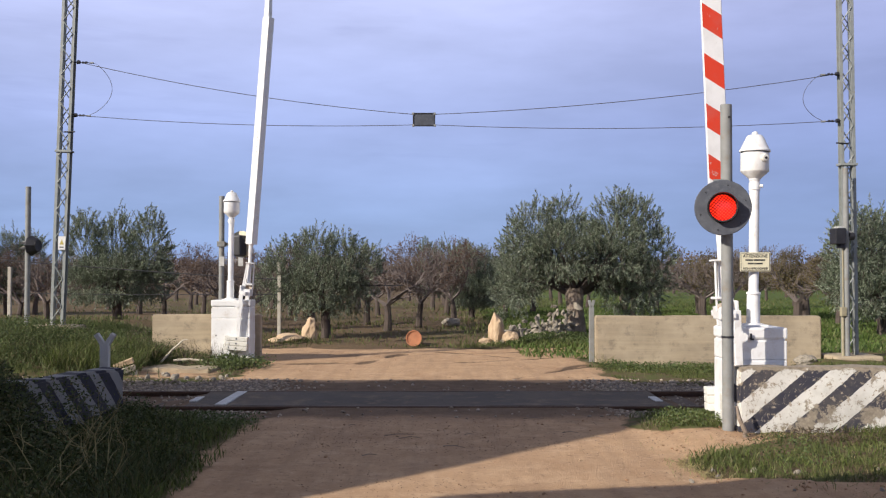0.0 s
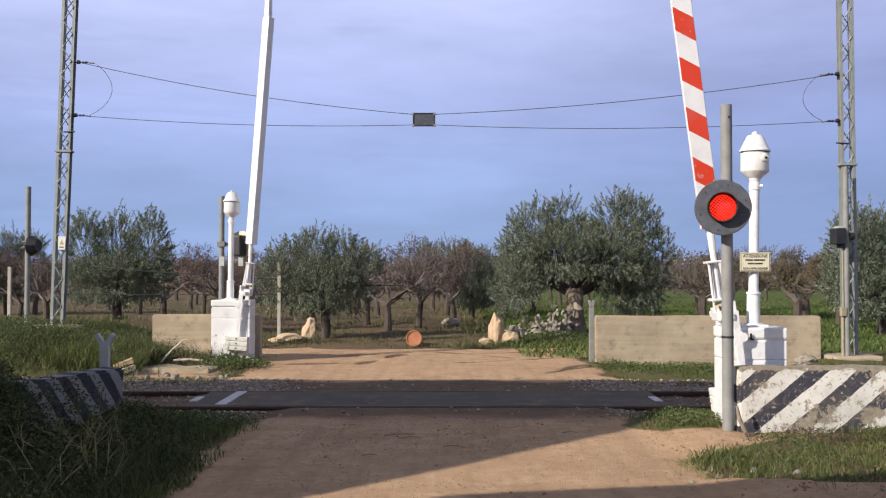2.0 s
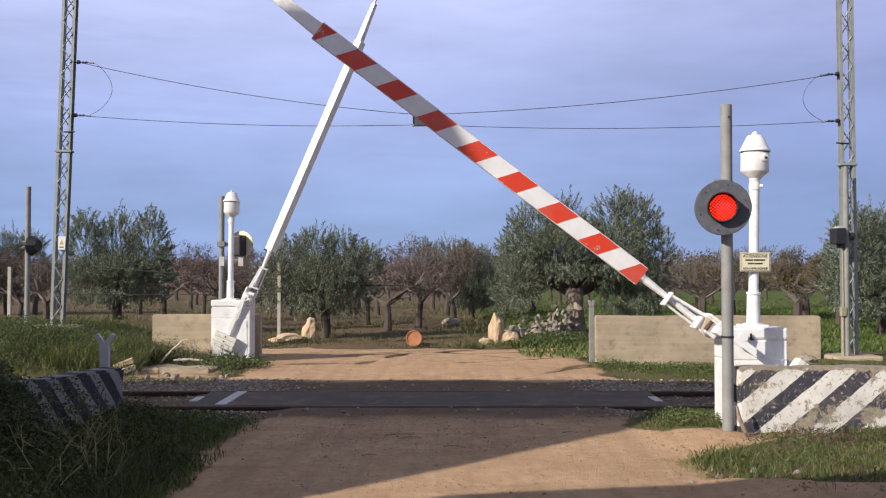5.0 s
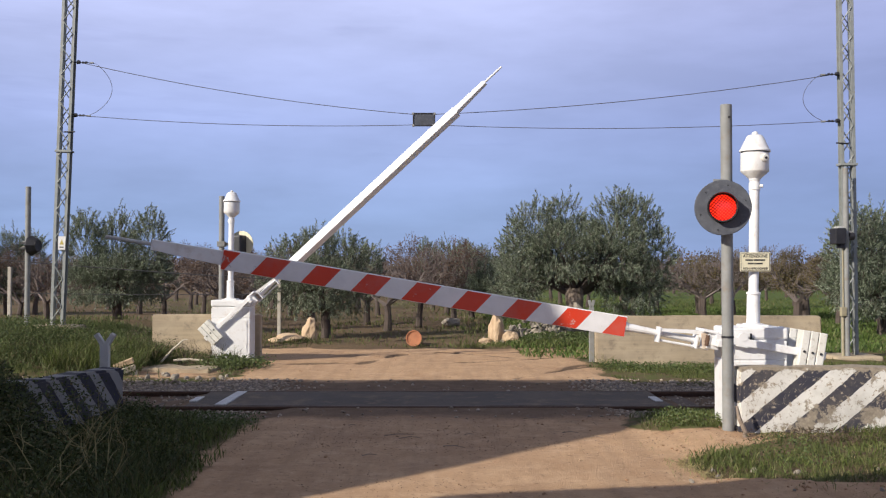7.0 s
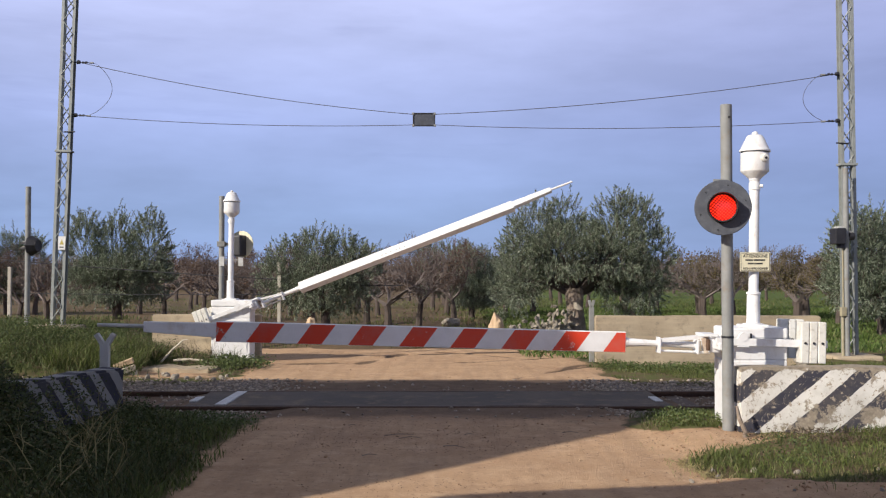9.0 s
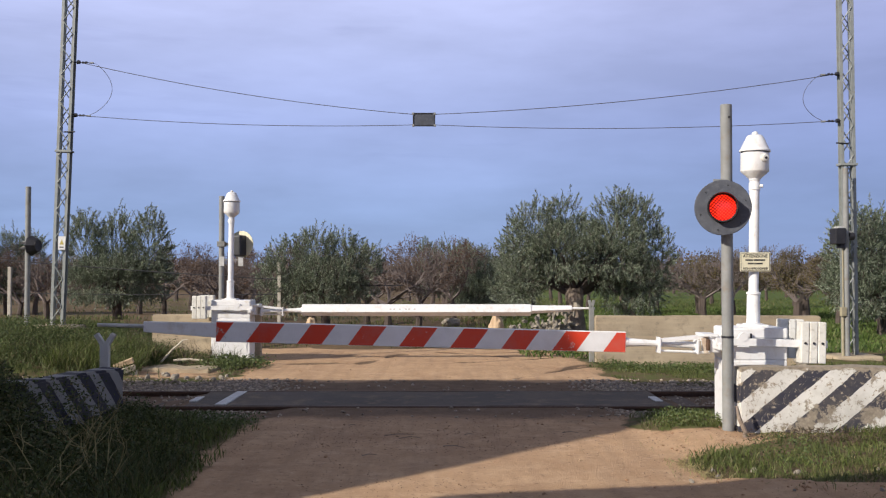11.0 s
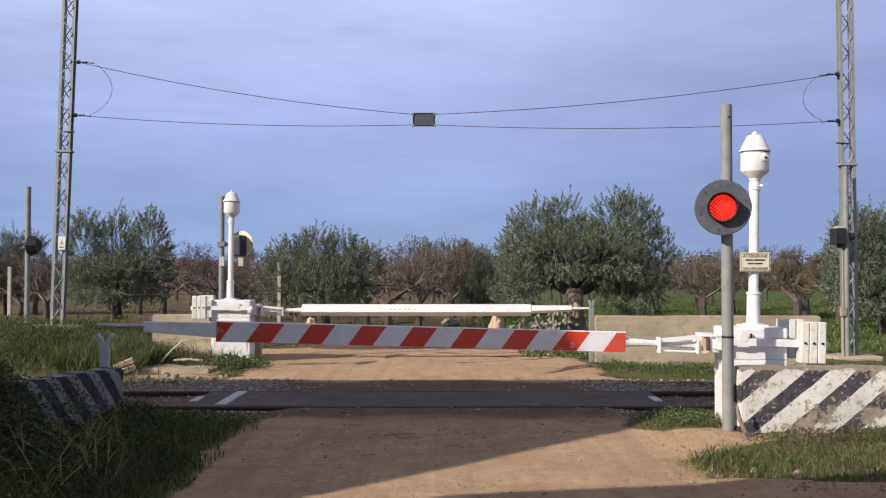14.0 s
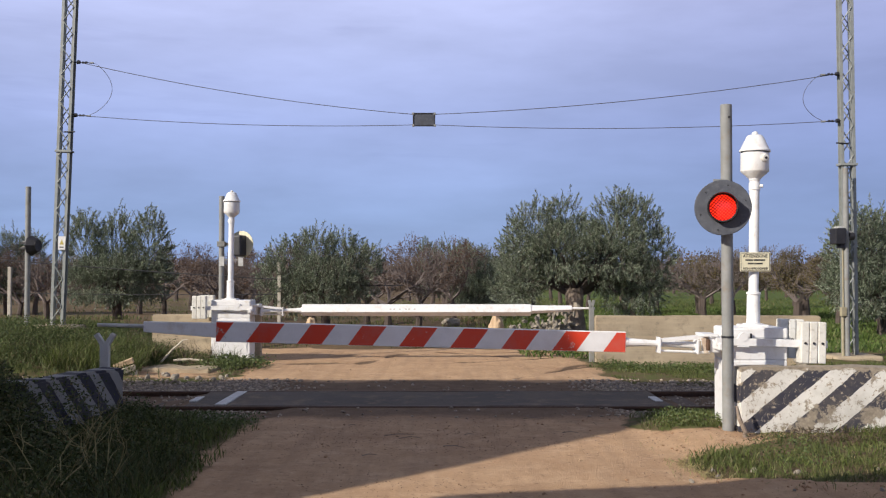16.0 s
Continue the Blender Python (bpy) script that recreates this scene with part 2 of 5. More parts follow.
field_grass = leaf_mat("field_grass", (0.050, 0.085, 0.016), (0.125, 0.195, 0.038), (0.19, 0.19, 0.08), 0.7, 0.3)
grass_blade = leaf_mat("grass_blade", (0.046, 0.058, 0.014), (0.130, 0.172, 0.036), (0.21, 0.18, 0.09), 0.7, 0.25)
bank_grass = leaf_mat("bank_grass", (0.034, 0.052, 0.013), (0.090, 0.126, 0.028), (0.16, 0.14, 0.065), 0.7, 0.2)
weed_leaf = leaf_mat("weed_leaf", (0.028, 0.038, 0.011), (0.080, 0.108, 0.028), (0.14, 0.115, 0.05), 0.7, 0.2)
herb_leaf = leaf_mat("herb_leaf", (0.045, 0.065, 0.018), (0.095, 0.135, 0.035), (0.11, 0.12, 0.04), 0.6, 0.2)
dry_bush = leaf_mat("dry_bush", (0.07, 0.05, 0.035), (0.15, 0.105, 0.075), (0.10, 0.10, 0.05), 0.8)
dry_stalk = leaf_mat("dry_stalk", (0.17, 0.15, 0.065), (0.32, 0.28, 0.125), (0.26, 0.20, 0.11), 0.8, 0.1)


def red_lens():
    m, n, l, b = nodes_of("red_lens")
    s = n.new("ShaderNodeSeparateXYZ")
    l.new(coords(n), s.inputs[0])
    flat = n.new("ShaderNodeCombineXYZ")
    l.new(s.outputs["X"], flat.inputs["X"])
    l.new(s.outputs["Z"], flat.inputs["Y"])
    turn = n.new("ShaderNodeMapping")
    turn.inputs["Rotation"].default_value[2] = radians(40)
    l.new(flat.outputs[0], turn.inputs[0])
    vo = n.new("ShaderNodeTexVoronoi")
    vo.voronoi_dimensions = "2D"
    vo.inputs["Scale"].default_value = 46
    vo.inputs["Randomness"].default_value = 0.1
    l.new(turn.outputs[0], vo.inputs["Vector"])
    dots = remap(n, l, vo.outputs["Distance"], 0.12, 0.46, 1.8, 0.12)
    b.inputs["Base Color"].default_value = (0.5, 0.01, 0.01, 1)
    b.inputs["Emission Color"].default_value = (1.0, 0.03, 0.010, 1)
    l.new(calc(n, l, "MULTIPLY", dots, 1.1), b.inputs["Emission Strength"])
    b.inputs["Roughness"].default_value = 0.25
    return m


lens_red = red_lens()


# ---- mesh tools ----
def part(name, bm, material, parent=None, label="", smooth=False):
    me = bpy.data.meshes.new(name)
    bm.to_mesh(me)
    bm.free()
    me.materials.append(material)
    if smooth:
        me.shade_smooth()
        me.set_sharp_from_angle(angle=radians(28))
    ob = new(name, me)
    if parent is not None:
        ob.parent = parent
    return tagged(ob, label)


def box(bm, x0, x1, y0, y1, z0, z1, bevel=0.0, m=None):
    r = bmesh.ops.create_cube(bm, size=1, matrix=Matrix.Translation(((x0 + x1) / 2, (y0 + y1) / 2, (z0 + z1) / 2))
                              @ Matrix.Diagonal((x1 - x0, y1 - y0, z1 - z0, 1)))
    vs = r["verts"]
    if bevel:
        es = list({e for v in vs for e in v.link_edges})
        g = bmesh.ops.bevel(bm, geom=es, offset=bevel, segments=2, affect="EDGES", profile=0.5)
        vs = g["verts"]
    if m is not None:
        bmesh.ops.transform(bm, matrix=m, verts=vs)
    return bm


def tube(bm, a, b, r0, r1=None, n=10, caps=True):
    """A straight tapering tube from a to b."""
    r1 = r0 if r1 is None else r1
    a, b = Vector(a), Vector(b)
    q = (b - a).to_track_quat("Z", "Y").to_matrix()
    rings = []
    for p, r in ((a, r0), (b, r1)):
        rings.append([bm.verts.new(p + q @ Vector((r * math.cos(t), r * math.sin(t), 0))) for t in (i * math.tau / n for i in range(n))])
    for i in range(n):
        bm.faces.new((rings[0][i], rings[0][(i + 1) % n], rings[1][(i + 1) % n], rings[1][i]))
    if caps:
        bm.faces.new(rings[0][::-1])
        bm.faces.new(rings[1])
    return bm


def path_tube(bm, pts, radii, n=6):
    pts = [Vector(p) for p in pts]
    rings = []
    for i, p in enumerate(pts):
        d = pts[min(i + 1, len(pts) - 1)] - pts[max(i - 1, 0)]
        q = d.to_track_quat("Z", "Y").to_matrix()
        r = radii[i] if isinstance(radii, (list, tuple)) else radii
        rings.append([bm.verts.new(p + q @ Vector((r * math.cos(t), r * math.sin(t), 0))) for t in (k * math.tau / n for k in range(n))])
    for r0, r1 in zip(rings, rings[1:]):
        for i in range(n):
            bm.faces.new((r0[i], r0[(i + 1) % n], r1[(i + 1) % n], r1[i]))
    bm.faces.new(rings[0][::-1])
    bm.faces.new(rings[-1])
    return bm


def lathe(bm, prof, n=28, m=None):
    """Turn a profile of (radius, height) about z."""
    rings = [[bm.verts.new((r * math.cos(t), r * math.sin(t), z)) for t in (i * math.tau / n for i in range(n))] for r, z in prof]
    for r0, r1 in zip(rings, rings[1:]):
        for i in range(n):
            bm.faces.new((r0[i], r0[(i + 1) % n], r1[(i + 1) % n], r1[i]))
    bm.faces.new(rings[0][::-1])
    bm.faces.new(rings[-1])
    if m is not None:
        bmesh.ops.transform(bm, matrix=m, verts=[v for r in rings for v in r])
    return bm


def prism(bm, outline, x0, x1, taper=1.0):
    """Sweep a (y, z) outline along x."""
    a = [bm.verts.new((x0, y, z)) for y, z in outline]
    b = [bm.verts.new((x1, y * taper, z * taper)) for y, z in outline]
    k = len(outline)
    for i in range(k):
        bm.faces.new((a[i], a[(i + 1) % k], b[(i + 1) % k], b[i]))
    bm.faces.new(a[::-1])
    bm.faces.new(b)
    bmesh.ops.recalc_face_normals(bm, faces=bm.faces)
    return bm


def quads(name, v, material, parent=None):
    """A mesh of loose four-cornered pieces, from an array (n, 4, 3)."""
    me = bpy.data.meshes.new(name)
    k = len(v)
    me.vertices.add(4 * k)
    me.vertices.foreach_set("co", np.asarray(v, dtype=np.float32).ravel())
    me.loops.add(4 * k)
    me.loops.foreach_set("vertex_index", np.arange(4 * k, dtype=np.int32))
    me.polygons.add(k)
    me.polygons.foreach_set("loop_start", np.arange(0, 4 * k, 4, dtype=np.int32))
    me.update(calc_edges=True)
    me.validate()
    me.materials.append(material)
    ob = new(name, me)
    if parent is not None:
        ob.parent = parent
    return ob


def thing(name, m, label, category, group="", kind=""):
    ob = new(name)
    ob.matrix_basis = m
    ob.empty_display_size = 0.2
    return tagged(ob, label, category, group, kind)


def value_noise(x, y, scale, seed):
    rng = np.random.RandomState(seed)
    g = rng.rand(64, 64)
    u, v = np.asarray(x) * scale, np.asarray(y) * scale
    i, j = np.floor(u).astype(int), np.floor(v).astype(int)
    fu, fv = u - i, v - j
    fu, fv = fu * fu * (3 - 2 * fu), fv * fv * (3 - 2 * fv)
    a = g[i % 64, j % 64] * (1 - fu) + g[(i + 1) % 64, j % 64] * fu
    b = g[i % 64, (j + 1) % 64] * (1 - fu) + g[(i + 1) % 64, (j + 1) % 64] * fu
    return a * (1 - fv) + b * fv - 0.5


def step(a, b, x):
    t = np.clip((np.asarray(x, dtype=float) - a) / (b - a), 0, 1)
    return t * t * (3 - 2 * t)


# ---- ground ----
def road_mask(x, y):
    wob = value_noise(x, y, 0.9, 3) * 0.5 + value_noise(x, y, 3.1, 4) * 0.22
    right = 2.05 + 5.0 * (1 - step(6.9, 7.6, y + 0.7 * wob)) + 0.85 * step(8.3, 8.9, y + wob) * (1 - step(9.6, 10.3, y + wob))
    near = step(-2.22, -1.78, x + 0.5 * wob) * (1 - step(-0.25, 0.2, x + wob - right)) * (1 - step(11.6, 12.4, y))
    patch = np.exp(-(((x + 4.3) / 0.85) ** 4 + ((y - 15.7) / 0.75) ** 4)) * (0.75 + wob)
    far = step(-3.55, -3.05, x + wob * 0.7) * (1 - step(2.35, 2.85, x + wob * 0.7)) * step(11.6, 12.4, y) * (1 - step(20.4, 21.2, y + wob))
    cross = step(-5.2, -4.4, x) * (1 - step(5.0, 6.0, x)) * step(18.6, 19.2, y + wob) * (1 - step(20.6, 21.3, y + wob * 1.5))
    return np.clip(np.maximum(np.maximum(near, far), np.maximum(cross, patch)), 0, 1)


def ruts_and_shade(x, y):
    """Old rut lines that wind across the road beyond the track, plus a painted cabinet shadow."""
    out = 0.0 * x
    # the strip from (-3.0, 17.3) paints the far cabinet's shadow, the others are wheel marks
    for k, (ax, ay, bx, by, wd) in enumerate(((-1.45, 17.3, -0.8, 19.6, 0.11), (-2.3, 17.2, 0.3, 20.2, 0.12), (0.0, 20.0, 1.7, 18.2, 0.12), (1.1, 14.9, 2.6, 17.2, 0.13), (-0.7, 19.3, 2.3, 20.0, 0.15), (-3.0, 17.3, -1.5, 17.5, 0.2), (0.4, 17.6, 2.3, 18.6, 0.10))):
        dx, dy = bx - ax, by - ay
        t = np.clip(((x - ax) * dx + (y - ay) * dy) / (dx * dx + dy * dy), 0, 1)
        away = np.hypot(x - ax - t * dx, y - ay - t * dy) + 0.25 * value_noise(x, y, 1.3, 50 + k)
        out = np.maximum(out, np.exp(-(away / (0.55 * wd)) ** 2) * np.clip(0.8 + 1.5 * value_noise(x, y, 1.1, 60 + k), 0, 1.2))
    return out


def height(x, y):
    """The ground's height: level road, track bed, grassy banks to the left, uneven field."""
    x, y = np.asarray(x, dtype=float), np.asarray(y, dtype=float)
    off = 1 - road_mask(x, y)
    bed = step(10.6, 11.2, y) * (1 - step(14.0, 14.8, y))
    h = 0.0 * x
    h += (0.14 * (1 - step(-3.0, -2.2, x)) + 0.22 * (1 - step(-5.0, -3.7, x))) * (1 - step(9.6, 10.9, y)) * step(2.0, 5.5, y)
    h += (0.16 * (1 - step(-5.6, -4.4, x)) + 0.38 * (1 - step(-8.0, -5.0, x))) * step(14.3, 16.6, y) * (1 - step(22, 30, y))
    h += 0.05 * step(1.9, 2.6, x) * (1 - step(10.2, 11, y))
    h += -0.03 * step(2.9, 3.6, x) * (1 - step(6.0, 6.6, x)) * step(15.4, 16.6, y) * (1 - step(17.8, 19, y))
    h += 0.10 * step(6.0, 6.8, x) * step(14.3, 15.5, y) * (1 - step(19, 22, y))
    h += 0.06 * np.exp(-((x - 2.62) ** 2 + (y - 9.35) ** 2) / 0.12)
    h += -0.05 * bed * (1 - road_mask(x, y))
    h += off * (0.10 * value_noise(x, y, 0.45, 5) + 0.05 * value_noise(x, y, 1.6, 6) + 0.025 * value_noise(x, y, 5.0, 7)) * (1 - 0.7 * bed)
    h += -0.06 * ruts_and_shade(x, y)
    h += road_mask(x, y) * (0.018 * value_noise(x, y, 0.8, 8) + 0.008 * value_noise(x, y, 3.3, 9)) * (1 - bed)
    return h


def spread(lo, a, b, hi, stepsize, grow=1.25):
    mid = list(np.arange(a, b, stepsize))
    s, out = stepsize, [b]
    while out[-1] < hi:
        s *= grow
        out.append(out[-1] + s)
    s, pre = stepsize, [a - stepsize]
    while pre[-1] > lo:
        s *= grow
        pre.append(pre[-1] - s)
    return np.array(pre[::-1] + mid + out)


def ground_material():
    m, n, l, b = nodes_of("ground")
    v = coords(n)
    zone = n.new("ShaderNodeVertexColor")
    zone.layer_name = "zone"
    s = n.new("ShaderNodeSeparateColor")
    l.new(zone.outputs[0], s.inputs[0])
    n1, n2, n3 = noise_node(n, l, v, 0.7, 5), noise_node(n, l, v, 3.5, 6, 0.7), noise_node(n, l, v, 28.0, 6, 0.75)
    dirt = blend(n, l, remap(n, l, n1, 0.35, 0.68), (0.47, 0.31, 0.185), (0.385, 0.245, 0.145))
    dirt = blend(n, l, remap(n, l, n2, 0.45, 0.72, 0, 0.65), dirt, (0.57, 0.40, 0.255))
    dirt = blend(n, l, remap(n, l, n3, 0.5, 0.75, 0, 0.55), dirt, (0.27, 0.165, 0.10))
    streak = n.new("ShaderNodeMapping")
    streak.inputs["Scale"].default_value = (5.0, 0.35, 1.0)
    l.new(v, streak.inputs[0])
    dirt = blend(n, l, remap(n, l, noise_node(n, l, streak.outputs[0], 1.3, 5, 0.65), 0.46, 0.66, 0, 0.4), dirt, (0.27, 0.175, 0.11))
    across = n.new("ShaderNodeMapping")
    across.inputs["Scale"].default_value = (0.8, 1.2, 1.0)
    l.new(v, across.inputs[0])
    dirt = blend(n, l, remap(n, l, noise_node(n, l, across.outputs[0], 1.6, 7, 0.72), 0.48, 0.62, 0, 0.32), dirt, (0.29, 0.18, 0.11))
    dirt = blend(n, l, remap(n, l, noise_node(n, l, across.outputs[0], 2.9, 7, 0.72), 0.53, 0.66, 0, 0.35), dirt, (0.62, 0.45, 0.30))
    dirt = blend(n, l, remap(n, l, noise_node(n, l, v, 11.0, 8, 0.8), 0.55, 0.66, 0, 0.85), dirt, (0.20, 0.125, 0.08))
    dirt = blend(n, l, remap(n, l, noise_node(n, l, v, 17.0, 8, 0.8), 0.57, 0.67, 0, 0.8), dirt, (0.60, 0.44, 0.30))
    soil = blend(n, l, remap(n, l, n2, 0.35, 0.65), (0.150, 0.102, 0.06), (0.102, 0.074, 0.045))
    turf = blend(n, l, remap(n, l, n3, 0.35, 0.65), (0.06, 0.072, 0.02), (0.10, 0.115, 0.035))
    turf = blend(n, l, remap(n, l, n2, 0.42, 0.58, 0, 0.95), turf, soil)
    ball = blend(n, l, remap(n, l, n3, 0.4, 0.6), (0.15, 0.13, 0.115), (0.24, 0.21, 0.19))
    # dark earth tone, also used for the painted shade between the rails
    damp_shade_tone = blend(n, l, remap(n, l, n2, 0.35, 0.65), (0.125, 0.083, 0.055), (0.20, 0.135, 0.09))
    edge = remap(n, l, n2, 0.3, 0.7, -0.25, 0.25)
    col = blend(n, l, remap(n, l, calc(n, l, "ADD", s.outputs[1], edge), 0.35, 0.65), soil, turf)
    col = blend(n, l, remap(n, l, calc(n, l, "ADD", s.outputs[0], edge), 0.35, 0.65), col, dirt)
    col = blend(n, l, remap(n, l, calc(n, l, "ADD", s.outputs[2], edge), 0.35, 0.65), col, ball)
    a = n.new("ShaderNodeVertexColor")
    a.layer_name = "worn"
    s2 = n.new("ShaderNodeSeparateColor")
    l.new(a.outputs[0], s2.inputs[0])
    col = blend(n, l, remap(n, l, calc(n, l, "ADD", s2.outputs[0], edge), 0.3, 0.8), col, damp_shade_tone)
    field = blend(n, l, remap(n, l, n3, 0.35, 0.65), (0.054, 0.080, 0.018), (0.092, 0.128, 0.030))
    col = blend(n, l, remap(n, l, calc(n, l, "ADD", s2.outputs[1], edge), 0.35, 0.65), col, field)
    l.new(col, b.inputs["Base Color"])
    b.inputs["Roughness"].default_value = 0.95
    b.inputs["Specular IOR Level"].default_value = 0.2
    h = calc(n, l, "ADD", calc(n, l, "MULTIPLY", n3, 0.6), noise_node(n, l, v, 90.0, 4, 0.7))
    bump(n, l, b, h, 0.7, 0.012)
    return m


def build_ground():
    xs = spread(-900, -9, 9, 900, 0.065)
    ys = spread(-300, 4, 24, 1600, 0.065)
    gx, gy = np.meshgrid(xs, ys)
    gz = height(gx, gy)
    nx, ny = len(xs), len(ys)
    me = bpy.data.meshes.new("ground")
    idx = np.arange(nx * ny).reshape(ny, nx)
    f = np.stack([idx[:-1, :-1], idx[:-1, 1:], idx[1:, 1:], idx[1:, :-1]], -1).reshape(-1, 4)
    me.from_pydata(np.stack([gx, gy, gz], -1).reshape(-1, 3).tolist(), [], f.tolist())
    road = road_mask(gx, gy)
    wob = value_noise(gx, gy, 0.6, 12) * 1.2 + value_noise(gx, gy, 2.0, 13) * 0.6
    bed = step(10.75, 11.15, gy + wob * 0.3) * (1 - step(14.1, 14.6, gy + wob * 0.3))
    field_l = step(20.5, 21.0, gy) * (1 - step(2.5, 5.5, gx - (gy - 22) * 0.02 + wob))
    turf = np.clip(1 - road - 0.62 * field_l + 0.5 * field_l * value_noise(gx, gy, 0.5, 15), 0, 1)
    turf = np.clip(turf + 0.55 * step(22, 40, gy) * step(0, 3, gx), 0, 1)
    on_road = step(-2.6, -2.2, gx) * (1 - step(2.0, 2.4, gx))
    bal = bed * (1 - on_road * 0.85)
    zone = np.stack([road * (1 - bal), turf * (1 - bal), bal, np.ones_like(bal)], -1).reshape(-1, 4)
    damp_and_shade = on_road * (step(10.2, 11.3, gy + wob * 0.5) * (1 - step(14.2, 15.0, gy + wob * 0.4))) * 0.95
    # shade between the rails, painted into the ground colour
    damp_and_shade = np.maximum(damp_and_shade, 0.9 * step(11.6, 11.75, gy) * (1 - step(13.2, 13.35, gy)))
    # darkens the wheel marks and the painted cabinet shadow
    damp_and_shade = np.maximum(damp_and_shade, 2.6 * ruts_and_shade(gx, gy))
    field = step(21.5, 24.0, gy + wob) * step(0.03, 0.16, gx / np.maximum(gy, 1.0) + 0.03 * wob) * 0.95
    worn = np.stack([damp_and_shade, field, 0 * damp_and_shade, np.ones_like(bal)], -1).reshape(-1, 4)
    for nm, arr in (("zone", zone), ("worn", worn)):
        at = me.color_attributes.new(nm, "FLOAT_COLOR", "POINT")
        at.data.foreach_set("color", arr.astype(np.float32).ravel())
    me.materials.append(ground_material())
    me.shade_smooth()
    tagged(new("ground", me), "sandy dirt road, grassy verges and orchard soil", "ground", kind="structure")


build_ground()


# ---- track and crossing ----
RAIL_Y = (11.74, 13.22)


def rail_outline():
    half = [(0.066, -0.145), (0.066, -0.132), (0.012, -0.115), (0.009, -0.035), (0.034, -0.026), (0.034, -0.003), (0.026, 0.004)]
    return half + [(-y, z) for y, z in half[::-1]]


def build_track():
    for y in RAIL_Y:
        bm = prism(bmesh.new(), [(a, b + 0.006) for a, b in rail_outline()], -70, 70)
        r = part("rail", bm, rust_rail)
        r.location.y = y
        tagged(r, "rusty steel railway rail crossing the road", "rail", "rails", "structure")
        bm = box(bmesh.new(), -70, 70, -0.022, 0.022, 0.0102, 0.0125)
        part("running_surface", bm, rail_head, r, "polished running band on the rail head")
    bm = bmesh.new()
    y0, y1, x0, x1 = RAIL_Y[0] + 0.05, RAIL_Y[1] - 0.05, -3.12, 2.76
    nx, ny = 90, 18
    grid = [[bm.verts.new((x0 + (x1 - x0) * i / nx, y0 + (y1 - y0) * j / ny,
                           0.010 + 0.010 * float(value_noise(x0 + (x1 - x0) * i / nx, j * 0.2, 1.3, 21)))) for i in range(nx + 1)] for j in range(ny + 1)]
    for j in range(ny):
        for i in range(nx):
            bm.faces.new((grid[j][i], grid[j][i + 1], grid[j + 1][i + 1], grid[j + 1][i]))
    ext = bmesh.ops.extrude_face_region(bm, geom=list(bm.faces))
    bmesh.ops.translate(bm, verts=[v for v in ext["geom"] if isinstance(v, bmesh.types.BMVert)], vec=(0, 0, -0.16))
    bmesh.ops.recalc_face_normals(bm, faces=bm.faces)
    tagged(part("crossing_panel", bm, asphalt, smooth=True), "worn dark asphalt strip between the rails", "road surface", kind="structure")
    for x, w, ln in ((-2.69, 0.13, 1.3), (-3.1, 0.09, 0.42), (2.68, 0.10, 0.42)):
        bm = box(bmesh.new(), -w / 2, w / 2, -ln / 2, ln / 2, -0.02, 0.0)
        ob = part("road_marking", bm, road_paint)
        ob.location = (x, 12.48 if ln > 1 else 12.36, 0.0225)
        tagged(ob, "worn white painted line across the asphalt", "road marking", "road markings", "structure")
    sl = None
    for side in (-1, 1):
        for k in range(14):
            x = -3.5 - 0.6 * k if side < 0 else 3.1 + 0.6 * k
            if sl is None:
                sl = part("sleeper", box(bmesh.new(), -0.12, 0.12, -1.2, 1.2, -0.2, 0.0, 0.015), sleeper_wood)
                tagged(sl, "weathered railway sleeper bedded in ballast", "sleeper", "sleepers")
                sl.matrix_basis = pose(x, 12.48, -0.055)
            else:
                copy_thing(sl, pose(x, 12.48, -0.055, 0, 0, 1.5 * math.sin(k * 7)))


build_track()


# ---- level crossing barriers ----
PIVOT = 0.965
AXIS = -0.10


def boom_outline(h=0.103):
    """Flat striped face towards the road, folded sheet behind."""
    return [(-0.055, AXIS - h), (-0.055, AXIS + h), (-0.03, AXIS + h + 0.008), (0.035, AXIS + h * 0.75), (0.085, AXIS - h * 0.28), (0.0, AXIS - h)]


